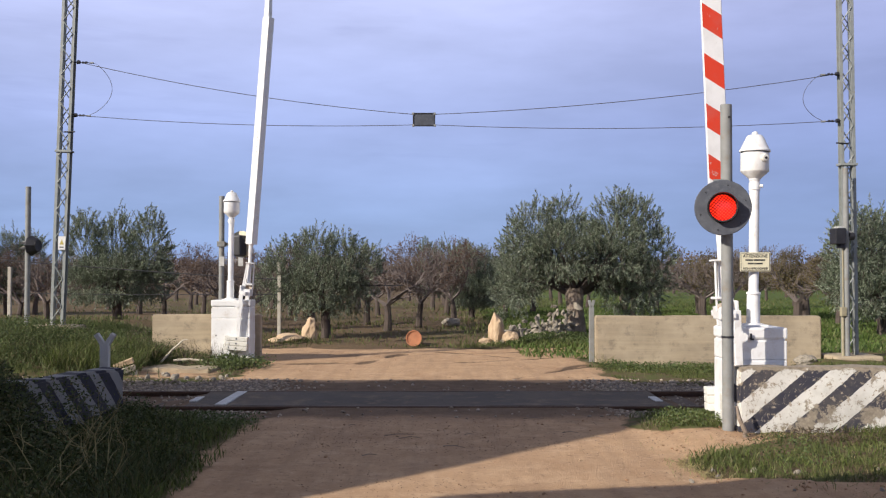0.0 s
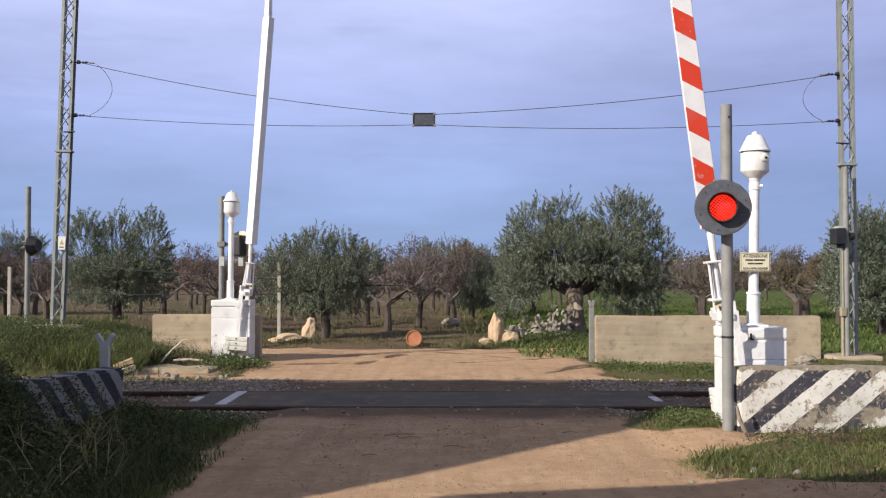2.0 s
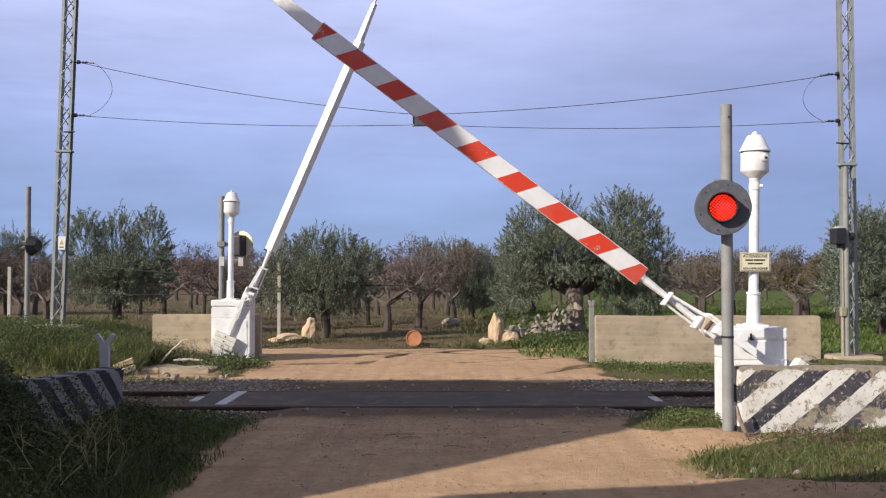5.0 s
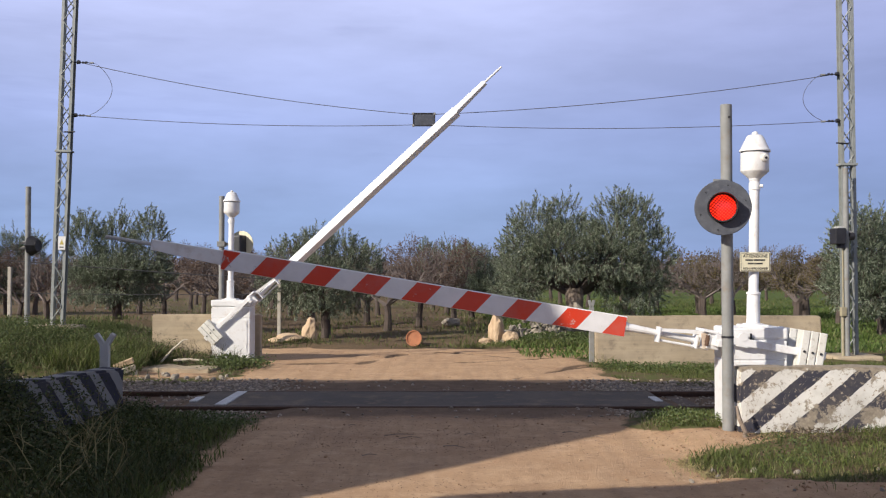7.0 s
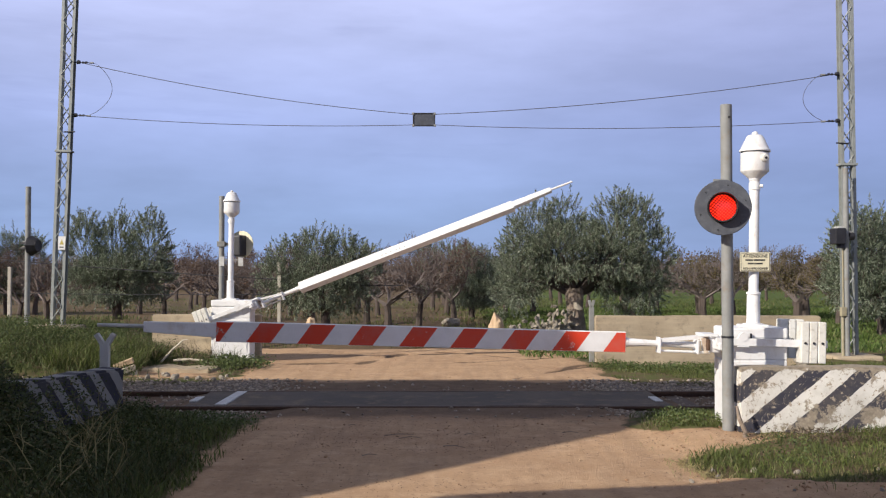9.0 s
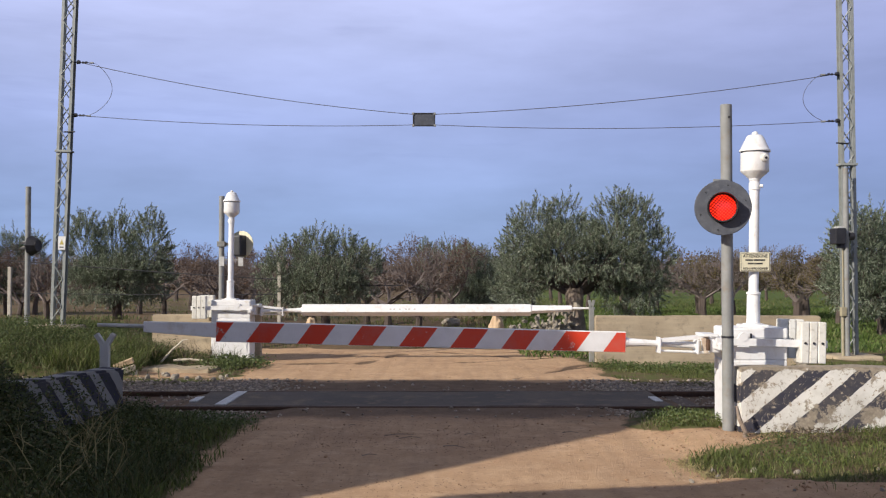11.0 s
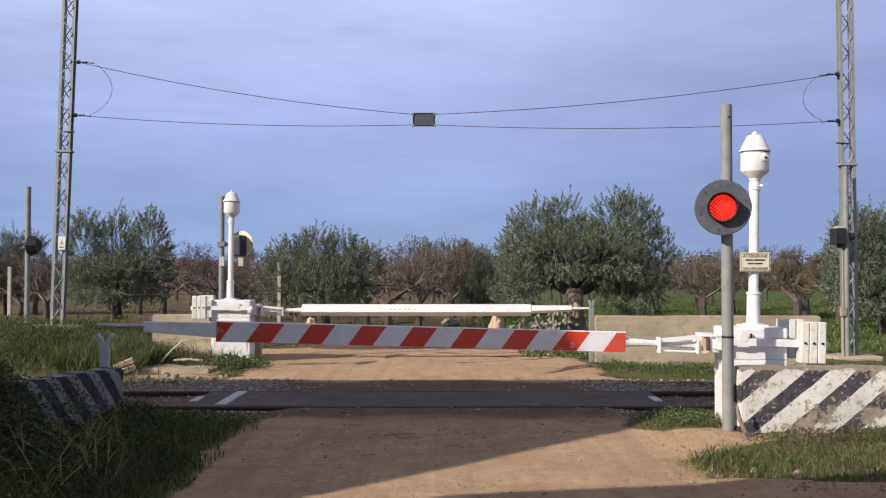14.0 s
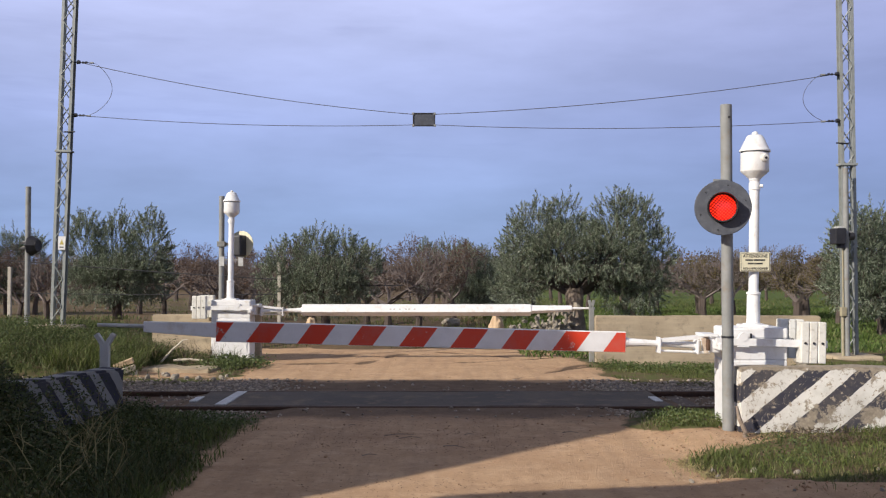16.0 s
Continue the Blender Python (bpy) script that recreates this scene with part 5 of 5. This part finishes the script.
blades("grass", scatter(rng, 80000, -13, -3.9, 14.6, 21.0, lambda x, y: off_road(x, y) * step(14.4, 16, y) * step(-4.0, -5.2, x + 0.6 * value_noise(x, y, 1.2, 43))), 0.05, 0.17, 0.011, bank_grass, "sunlit green grass on the far bank", 54)
blades("grass", scatter(rng, 40000, 2.4, 11.0, 14.8, 17.4, lambda x, y: off_road(x, y) * tuft(x, y + 4) * tuft(x * 2, y * 2) * 1.4 * step(14.6, 15.4, y)), 0.02, 0.075, 0.009, grass_blade, "green grass and weeds at the foot of the wall", 55)
blades("grass", scatter(rng, 9000, -4.5, 3.5, 20.9, 22.4, lambda x, y: tuft(x * 1.3, y * 1.3) * 0.7), 0.05, 0.16, 0.012, grass_blade, "green grass tufts along the field edge", 58)
blades("grass", scatter(rng, 80000, -16, 22, 21.0, 60.0, lambda x, y: (0.12 + 0.5 * (value_noise(x, y, 0.6, 47) > 0.05) + 0.88 * step(-0.6, 2.2, x)) * 0.9 * (1 - 0.6 * step(30, 60, y))), 0.06, 0.18, 0.022, grass_blade, "green grass between the orchard trees", 56)
blades("grass", scatter(rng, 90000, 1.5, 18, 18.4, 44.0, lambda x, y: (0.35 + 0.65 * (value_noise(x, y, 0.7, 85) > -0.12)) * step(0.5, 3.0, x)), 0.06, 0.15, 0.034, field_grass, "bright green grass under the orchard trees", 86)

blades("grass", scatter(rng, 30000, 1.8, 6.0, 6.6, 9.2, lambda x, y: np.exp(-((road_mask(x, y) - 0.45) / 0.3) ** 2) * tuft(x * 2.2, y * 2.2)), 0.02, 0.07, 0.006, dry_stalk, "dry brown stubble along the verge", 59, 0.9)
blades("grass", scatter(rng, 1500, -5.3, -4.05, 16.7, 17.5, lambda x, y: tuft(x * 2, y * 2)), 0.15, 0.50, 0.007, dry_bush, "thin purplish-brown stalks on the bank", 75, 0.5)
blades("grass", scatter(rng, 7000, -6.2, -4.85, 15.2, 17.0, lambda x, y: tuft(x * 1.5, y * 1.5)), 0.15, 0.38, 0.012, grass_blade, "tall green grass before the low wall", 76, 0.4)
blades("grass", scatter(rng, 90, -3.95, -3.6, 16.85, 17.1, lambda x, y: 0.8 + 0 * x), 0.18, 0.42, 0.012, weed_leaf, "thin dark weed stalks before the far cabinet", 78, 0.35)


def leafy(name, xy, hfun, size, material, label, seed):
    rng = np.random.RandomState(seed)
    k = len(xy)
    c = np.stack([xy[:, 0], xy[:, 1], height(xy[:, 0], xy[:, 1]) + hfun(xy[:, 0], xy[:, 1]) * rng.rand(k) ** 0.7], -1)
    d = rng.normal(0, 1, (k, 3))
    d[:, 2] = np.abs(d[:, 2]) * 0.6
    return tagged(quads(name, leaf_quads(rng, c, d, size, size * 0.5), material), label, "weeds", kind="stuff")


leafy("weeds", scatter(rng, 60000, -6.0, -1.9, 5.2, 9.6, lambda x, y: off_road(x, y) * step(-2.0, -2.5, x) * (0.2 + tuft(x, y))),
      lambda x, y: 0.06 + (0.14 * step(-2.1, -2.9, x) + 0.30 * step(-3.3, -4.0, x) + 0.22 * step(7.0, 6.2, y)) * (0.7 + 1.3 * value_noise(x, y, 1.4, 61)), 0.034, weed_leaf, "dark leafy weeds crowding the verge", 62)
leafy("weeds", scatter(rng, 14000, -4.4, -2.9, 15.4, 17.5, lambda x, y: np.exp(-((x + 3.5) ** 2 * 7 + (y - 16.5) ** 2 * 2.5)) * (0.3 + tuft(x * 3, y * 3))),
      lambda x, y: 0.15 * (0.5 + 1.0 * (0.5 + value_noise(x, y, 3.0, 69))), 0.045, herb_leaf, "leafy green weeds at the foot of the barrier", 63)
leafy("weeds", scatter(rng, 5000, -4.4, -3.2, 6.4, 8.1, lambda x, y: np.clip(step(-2.9, -3.3, x), 0, 1)),
      lambda x, y: 0.55 * (0.6 + 0.8 * (0.5 + value_noise(x, y, 1.9, 66))), 0.04, weed_leaf, "tall dark weeds in front of the striped wall", 67)
leafy("weeds", scatter(rng, 4500, -3.6, -2.5, 6.5, 8.7, lambda x, y: 0.9 * step(-2.5, -2.8, x)), lambda x, y: (0.12 + 0.32 * step(-2.5, -3.1, x)) * (0.55 + 0.9 * (0.5 + value_noise(x, y, 2.3, 71))), 0.034, weed_leaf, "dark tangled weeds below the striped wall", 72)
leafy("weeds", scatter(rng, 6000, 2.75, 6.0, 8.75, 9.3, lambda x, y: 0.25 + tuft(x * 1.5, y)), lambda x, y: 0.06 + 0 * x, 0.022, dry_bush, "dry brown seed heads along the striped block", 73)
leafy("weeds", scatter(rng, 9000, 2.2, 6.0, 7.9, 8.9, lambda x, y: off_road(x, y) * tuft(x * 1.5, y + 2)), lambda x, y: 0.07 + 0 * x, 0.03, herb_leaf, "low green clover on the verge", 74)
leafy("weeds", scatter(rng, 5000, -5.4, -4.1, 16.5, 17.5, lambda x, y: tuft(x * 1.7, y) * 0.8), lambda x, y: 0.42 * (0.4 + 1.2 * (0.5 + value_noise(x, y, 2.0, 79))) * step(-4.0, -4.7, x), 0.022, dry_bush, "dry purplish-brown bushy weeds on the bank", 68)
leafy("weeds", scatter(rng, 7000, 1.9, 3.3, 9.7, 11.2, lambda x, y: off_road(x, y) * tuft(x * 2, y * 2) * step(2.05, 2.5, x)), lambda x, y: 0.09 + 0 * x, 0.03, herb_leaf, "low leafy weeds beside the ballast", 77)
leafy("weeds", scatter(rng, 40000, -10.0, -4.85, 14.8, 18.5, lambda x, y: tuft(x, y) * off_road(x, y)), lambda x, y: 0.24 * (0.5 + 1.0 * (0.5 + value_noise(x, y, 1.2, 83))), 0.034, bank_grass, "soft leafy weeds among the bank grass", 84)
leafy("weeds", scatter(rng, 9000, 2.5, 6.5, 14.9, 17.4, lambda x, y: tuft(x, y) * step(15.0, 16.6, y + 1.5 * value_noise(x, y, 1.7, 48))), lambda x, y: 0.085 + 0 * x, 0.042, herb_leaf, "low leafy weeds by the wall", 64)
leafy("weeds", scatter(rng, 9000, 1.4, 3.3, 21.5, 23.2, lambda x, y: tuft(x * 2, y * 2) + 0.15), lambda x, y: 0.09 + 0.14 * step(1.6, 2.4, x) * step(21.6, 22.2, y), 0.045, herb_leaf, "green weeds round the rubble heap", 65)


leafy("weeds", scatter(rng, 16000, -4.1, -2.95, 7.2, 8.1, lambda x, y: np.exp(-(((x + 3.50) / 0.34) ** 4 + ((y - 7.65) / 0.36) ** 4))), lambda x, y: 0.84 * step(-3.0, -3.45, x) * (0.6 + 0.7 * (0.5 + value_noise(x, y, 2.6, 87))), 0.034, weed_leaf, "tall dark bushy weeds at the end of the striped wall", 88)
leafy("weeds", scatter(rng, 12000, -5.2, -3.95, 8.0, 9.6, lambda x, y: 0.4 + tuft(x, y)), lambda x, y: 0.55 * (0.55 + 0.9 * (0.5 + value_noise(x, y, 1.7, 93))), 0.034, bank_grass, "soft green weeds behind the striped wall", 94)
leafy("weeds", scatter(rng, 9000, -3.1, -1.95, 9.7, 11.0, lambda x, y: np.exp(-(((x + 2.5) / 0.42) ** 2 + ((y - 10.4) / 0.45) ** 2)) * (0.35 + tuft(x * 2, y * 2))), lambda x, y: 0.07 + 0 * x, 0.032, herb_leaf, "fresh green weeds at the edge of the ballast", 90)
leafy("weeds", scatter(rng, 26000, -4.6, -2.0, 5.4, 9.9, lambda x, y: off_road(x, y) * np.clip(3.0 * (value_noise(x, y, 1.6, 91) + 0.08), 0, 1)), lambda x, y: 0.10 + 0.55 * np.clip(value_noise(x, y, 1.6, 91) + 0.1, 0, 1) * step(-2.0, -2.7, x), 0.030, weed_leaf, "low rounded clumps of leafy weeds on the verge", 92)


def build_dry_weed(m, seed, h, label):
    rng = np.random.RandomState(seed)
    segs = []
    for i in range(5):
        a = rng.uniform(0, math.tau)
        tips = []
        limbs(rng, (0, 0, 0), (math.cos(a) * 0.75, math.sin(a) * 0.75, 0.7), h * rng.uniform(0.5, 0.85), 0.0075, 2, segs, tips, 0.20, 2, 0.55, 0.5)
    ob = quads("dry_weed", limb_quads(segs, 4), dry_stalk)
    ob.matrix_basis = m
    return tagged(ob, label, "weed", "dry weeds")


for i, (x, y, h) in enumerate(((-2.62, 6.5, 0.5), (-2.45, 7.0, 0.6), (-2.75, 7.3, 0.5), (-2.9, 7.9, 0.5), (-4.5, 17.0, 0.45), (-4.9, 16.6, 0.4), (2.75, 17.0, 0.3))):
    build_dry_weed(at_ground(x, y), 80 + i, h, "dry straw-coloured branching weed stalks")


# ---- stones, rubble and small things ----
def stone_mesh(name, seed, material, sub=1, jag=1.0):
    bm = bmesh.new()
    bmesh.ops.create_icosphere(bm, subdivisions=sub, radius=0.5)
    for v in bm.verts:
        p = v.co * 2.2 + Vector((seed * 3.1, seed, 0))
        v.co *= 1 + jag * 0.42 * noise.noise(p) + 0.16 * noise.noise(p * 3.1) + 0.07 * noise.noise(p * 7.3)
        v.co.z *= 0.7
    me = bpy.data.meshes.new(name)
    bm.to_mesh(me)
    bm.free()
    me.materials.append(material)
    return me


ROCKS = [stone_mesh("stone", i, limestone, 1, 1.7) for i in range(7)]
heap = thing("rubble_heap", pose(0, 0, 0), "heap of pale field stones under the olive tree", "stones")
rng = np.random.RandomState(90)
for i in range(250):
    t = rng.rand()
    x = 1.15 + 1.85 * t + rng.normal(0, 0.12)
    y = 22.6 + 0.9 * t + rng.normal(0, 0.3)
    s = rng.uniform(0.08, 0.20)
    o = new("stone", ROCKS[i % 7])
    o.parent = heap
    zz = rng.rand() ** 0.8 * (0.08 + 0.85 * t) * math.exp(-((y - 22.6 - 0.9 * t) / 0.4) ** 2)
    o.matrix_basis = Matrix.Translation((x, y, float(height(x, y)) + zz + s * 0.15)) @ Euler(rng.uniform(0, 6, 3)).to_matrix().to_4x4() @ Matrix.Diagonal((s * rng.uniform(0.9, 1.7), s * 0.8, s * 0.7, 1))


def lone_stone(x, y, sx, sz, material, label, seed, tilt=0):
    ob = new("boulder", stone_mesh("boulder", seed, material, 3))
    ob.matrix_basis = Matrix.Translation((x, y, float(height(x, y)) + sz * 0.30)) @ Matrix.Rotation(tilt, 4, "Y") @ Matrix.Diagonal((sx, sx * 0.9, sz * 1.35, 1))
    tagged(ob, label, "stone", "boulders")


lone_stone(1.21, 22.3, 0.34, 0.90, tan_stone, "upright tan stone marking the field entrance", 41)
lone_stone(1.55, 22.1, 0.36, 0.34, tan_stone, "rounded tan stone beside the field entrance", 42, 0.3)
lone_stone(-3.1, 22.6, 0.36, 0.72, tan_stone, "upright yellowish stone at the field edge", 43, 0.2)
lone_stone(-3.55, 22.4, 0.75, 0.25, tan_stone, "low tan stone block at the field edge", 44)
lone_stone(0.25, 30.0, 0.55, 0.28, limestone, "pale stone lying among orchard trees", 45)
lone_stone(6.35, 17.15, 0.36, 0.2, limestone, "pale stone lying by the wall end", 47)
lone_stone(0.95, 22.2, 0.28, 0.2, tan_stone, "small tan stone at the field entrance", 46)

pipe = thing("drain_pipe", pose(-0.65, 22.2, float(height(-0.65, 22.2)) + 0.17, 0, 0, -2), "short terracotta pipe lying end-on beside road", "pipe")
bm = lathe(bmesh.new(), [(0.135, -0.25), (0.135, 0.16), (0.18, 0.18), (0.18, 0.25), (0.158, 0.25), (0.155, 0.23), (0.13, 0.228)], 28, Matrix.Rotation(radians(90), 4, "X"))
part("body", bm, terracotta, pipe, smooth=True)

for x, y, h in ((-4.05, 24.2, 1.9), (-10.55, 23.8, 1.25)):
    p = thing("fence_post", at_ground(x, y), "thin pale concrete fence post", "post", "fence posts")
    part("post", box(bmesh.new(), -0.042, 0.042, -0.042, 0.042, -0.3, h, 0.01), pale_concrete, p)

# boards, stick and slab left beside the track
for x, y, z, rz, ln in ((-4.99, 15.3, 0.19, 12, 0.30), (-4.95, 15.25, 0.09, 24, 0.32), (-4.97, 15.32, 0.00, 8, 0.36)):
    ob = part("board", box(bmesh.new(), -ln / 2, ln / 2, -0.07, 0.07, -0.042, 0.042, 0.006), tan_stone if z > 0.15 else old_wood)
    ob.matrix_basis = pose(x, y, z, 0, -20 if z > 0.05 else -12, rz)
    tagged(ob, "short weathered pale board stacked by the track", "board", "stacked boards")
ob = part("stick", path_tube(bmesh.new(), [(0, 0, 0), (0.18, 0, 0.20), (0.36, 0, 0.36), (0.44, 0, 0.38)], [0.018, 0.016, 0.013, 0.008], 8), old_wood)
ob.matrix_basis = pose(-4.78, 16.6, 0.10, 0, 0, 8)
tagged(ob, "bare pale stick leaning in the dry weeds", "stick", "loose sticks")
ob = part("stick", path_tube(bmesh.new(), [(0, 0, 0), (0.25, 0, 0.02), (0.5, 0, 0.0)], [0.022, 0.02, 0.016], 8), old_wood)
ob.matrix_basis = pose(-4.55, 16.55, float(height(-4.4, 16.55)) + 0.12)
tagged(ob, "bare pale stick lying on the slab", "stick", "loose sticks")
ob = part("stick", path_tube(bmesh.new(), [(0, 0, 0), (0.02, 0.02, 0.12), (-0.03, 0.03, 0.24), (-0.05, 0.05, 0.36)], [0.025, 0.022, 0.02, 0.012], 8), bark)
ob.matrix_basis = pose(2.80, 9.13, 0.0, 0, 0, 0)
tagged(ob, "broken stick leaning on the signal pole", "stick", "loose sticks")
rough_block("concrete_slab", 0, 1.15, 0, 0.7, -0.2, 0.09, concrete, "low dusty concrete slab beside the track", "slab", 12.0, 0.045, pose(-4.9, 15.75, -0.03, 0, 0, -4), 0.12)

rng = np.random.RandomState(101)
STONES = [stone_mesh("loose_stone", 60 + i, limestone, 2) for i in range(3)]
for i in range(16):
    x, y, s = rng.uniform(1.7, 4.2), rng.uniform(6.9, 7.9), rng.uniform(0.025, 0.06)
    ob = new("loose_stone", STONES[i % 3])
    ob.matrix_basis = Matrix.Translation((x, y, float(height(x, y)) + s * 0.2)) @ Euler(rng.uniform(0, 6, 3)).to_matrix().to_4x4() @ Matrix.Diagonal((s, s, s, 1))
    tagged(ob, "small tan stone lying on the dirt", "stone", "loose stones")
for i in range(14):
    x, y, s = rng.uniform(-4.6, -3.3), rng.uniform(14.6, 15.5), rng.uniform(0.05, 0.11)
    ob = new("loose_stone", STONES[i % 3])
    ob.matrix_basis = Matrix.Translation((x, y, float(height(x, y)) + s * 0.2)) @ Euler(rng.uniform(0, 6, 3)).to_matrix().to_4x4() @ Matrix.Diagonal((s, s, s, 1))
    tagged(ob, "dusty stone lying beside the ballast", "stone", "loose stones")
for i in range(9):
    x, y, ln = rng.uniform(-1.4, 1.7), rng.uniform(8.6, 11.0), rng.uniform(0.08, 0.3)
    ob = part("fallen_twig", path_tube(bmesh.new(), [(0, 0, 0), (ln * 0.5, 0.02, 0.008), (ln, 0, 0)], [0.004, 0.0035, 0.002], 6), bark)
    ob.matrix_basis = pose(x, y, float(height(x, y)) + 0.004, 0, 0, rng.uniform(-25, 25))
    tagged(ob, "thin dark twig fallen on the dirt road", "twig", "fallen twigs")
bm = path_tube(bmesh.new(), [tuple(p) for p in sagging((-13.2, 24.2, 2.15), (-4.05, 24.2, 1.45), 0.05)] + [tuple(p) for p in sagging((-4.05, 24.2, 1.45), (-1.0, 24.6, 1.3), 0.05)][1:], 0.012, 6)
tagged(part("fence_cable", bm, cable_black), "slack black cable strung along orchard posts", "cable")
bm = path_tube(bmesh.new(), [tuple(p) for p in sagging((-10.55, 23.8, 1.12), (-4.05, 24.2, 1.08), 0.02)], 0.009, 6)
tagged(part("fence_cable", bm, cable_black), "thin straight wire strung between orchard posts", "cable")

# ballast stones
rng = np.random.RandomState(95)
ico = bmesh.new()
bmesh.ops.create_icosphere(ico, subdivisions=1, radius=0.5)
iv = np.array([v.co[:] for v in ico.verts])
itri = np.array([[v.index for v in f.verts] for f in ico.faces])
ico.free()


def gravel(name, xy, s0, s1, material, label, seed):
    rng = np.random.RandomState(seed)
    k = len(xy)
    s = rng.uniform(s0, s1, (k, 1, 1))
    v = iv[None] * (1 + rng.uniform(-0.3, 0.3, (k, len(iv), 1))) * s * np.array([1, 0.85, 0.65])
    a = rng.uniform(0, math.tau, k)
    ca, sa = np.cos(a)[:, None], np.sin(a)[:, None]
    v = np.stack([v[:, :, 0] * ca - v[:, :, 1] * sa, v[:, :, 0] * sa + v[:, :, 1] * ca, v[:, :, 2]], -1)
    v += np.stack([xy[:, 0], xy[:, 1], height(xy[:, 0], xy[:, 1]) + s[:, 0, 0] * 0.12], -1)[:, None]
    f = (itri[None] + (np.arange(k) * len(iv))[:, None, None]).reshape(-1, 3)
    me = bpy.data.meshes.new(name)
    me.vertices.add(k * len(iv))
    me.vertices.foreach_set("co", v.astype(np.float32).ravel())
    me.loops.add(len(f) * 3)
    me.loops.foreach_set("vertex_index", f.astype(np.int32).ravel())
    me.polygons.add(len(f))
    me.polygons.foreach_set("loop_start", np.arange(0, len(f) * 3, 3, dtype=np.int32))
    me.update(calc_edges=True)
    me.materials.append(material)
    return tagged(new(name, me), label, "gravel", kind="stuff")


def stone_chip(name, a, b, c3):
    m, n, l, bs = nodes_of(name)
    g = n.new("ShaderNodeNewGeometry").outputs["Random Per Island"]
    col = blend(n, l, remap(n, l, g, 0, 0.7), a, b)
    col = blend(n, l, remap(n, l, g, 0.7, 1.0), col, c3)
    l.new(col, bs.inputs["Base Color"])
    bs.inputs["Roughness"].default_value = 0.9
    bump(n, l, bs, noise_node(n, l, coords(n), 60), 0.5, 0.004)
    return m


chip_grey = stone_chip("chip_grey", (0.17, 0.135, 0.105), (0.33, 0.27, 0.21), (0.48, 0.40, 0.32))
chip_dark = stone_chip("chip_dark", (0.09, 0.06, 0.04), (0.20, 0.125, 0.08), (0.30, 0.20, 0.13))
chip_tan = stone_chip("chip_tan", (0.22, 0.13, 0.075), (0.34, 0.20, 0.11), (0.42, 0.29, 0.18))
side = lambda x, y: np.clip(0.03 + step(-1.9, -2.6, x) + step(1.7, 2.3, x), 0, 1) * step(10.7, 11.0, y) * (1 - step(14.5, 14.9, y)) * np.where(np.abs(y - 12.48) < 0.80, np.where((x > -3.2) & (x < 2.85), 0, 0.15), 1)
gravel("ballast", scatter(rng, 24000, -7.5, 7.5, 10.6, 15.0, side), 0.025, 0.06, chip_grey, "grey crushed stone ballast beside the rails", 96)
gravel("road_gravel", scatter(rng, 1500, -2.4, 5.0, 6.2, 11.4, lambda x, y: road_mask(x, y) * np.clip(0.12 + step(1.4, 2.4, x), 0, 1)), 0.006, 0.035, chip_tan, "small loose stones on the dirt road", 97)
gravel("road_gravel", scatter(rng, 9000, -2.2, 5.0, 6.6, 11.4, lambda x, y: road_mask(x, y) * np.clip(0.2 + 1.6 * (value_noise(x, y, 1.1, 99) + 0.1), 0.05, 1)), 0.004, 0.014, chip_dark, "dark crumbs of soil and grit on the dirt road", 100)
gravel("road_gravel", scatter(rng, 700, -3.6, 3.0, 14.5, 21.5, lambda x, y: 0.3 * road_mask(x, y)), 0.01, 0.03, chip_tan, "small loose stones beyond the track", 98)


# ---- what moves ----
def motions():
    near = ((0, 87.9), (0.5, 87.9), (1.0, 87.9), (1.5, 87.2), (2.0, 82.8), (2.5, 76.1), (3.0, 67.85), (3.5, 59.7), (4.0, 51.2), (4.2, 48.2), (4.8, 40.0), (5.5, 30.7), (6.0, 24.6),
            (6.3, 20.7), (6.5, 17.2), (7.0, 9.5), (7.5, 4.3), (8.0, 1.45), (8.3, 1.5), (9.0, 1.5), (16, 1.5))
    far = ((0, 85.9), (1.5, 85.9), (3.0, 85.7), (3.5, 82.9), (4.0, 78.9), (4.2, 77.1), (4.8, 69.8), (5.5, 59.7), (6.0, 53.0), (6.3, 49.4), (6.5, 47.0), (7.0, 43.1), (7.5, 39.8), (8.0, 34.6),
           (8.5, 28.2), (9.0, 21.0), (9.2, 17.9), (9.6, 11.8), (10.1, 5.2), (10.6, 1.2), (11.0, 0.0), (12.0, 0.0), (16, 0.0))
    walk(near_boom, [(t, pose(0, 0, PIVOT, 0, a, 0)) for t, a in near])
    walk(far_boom, [(t, pose(0, 0, PIVOT, 0, a, 0)) for t, a in far])


motions()
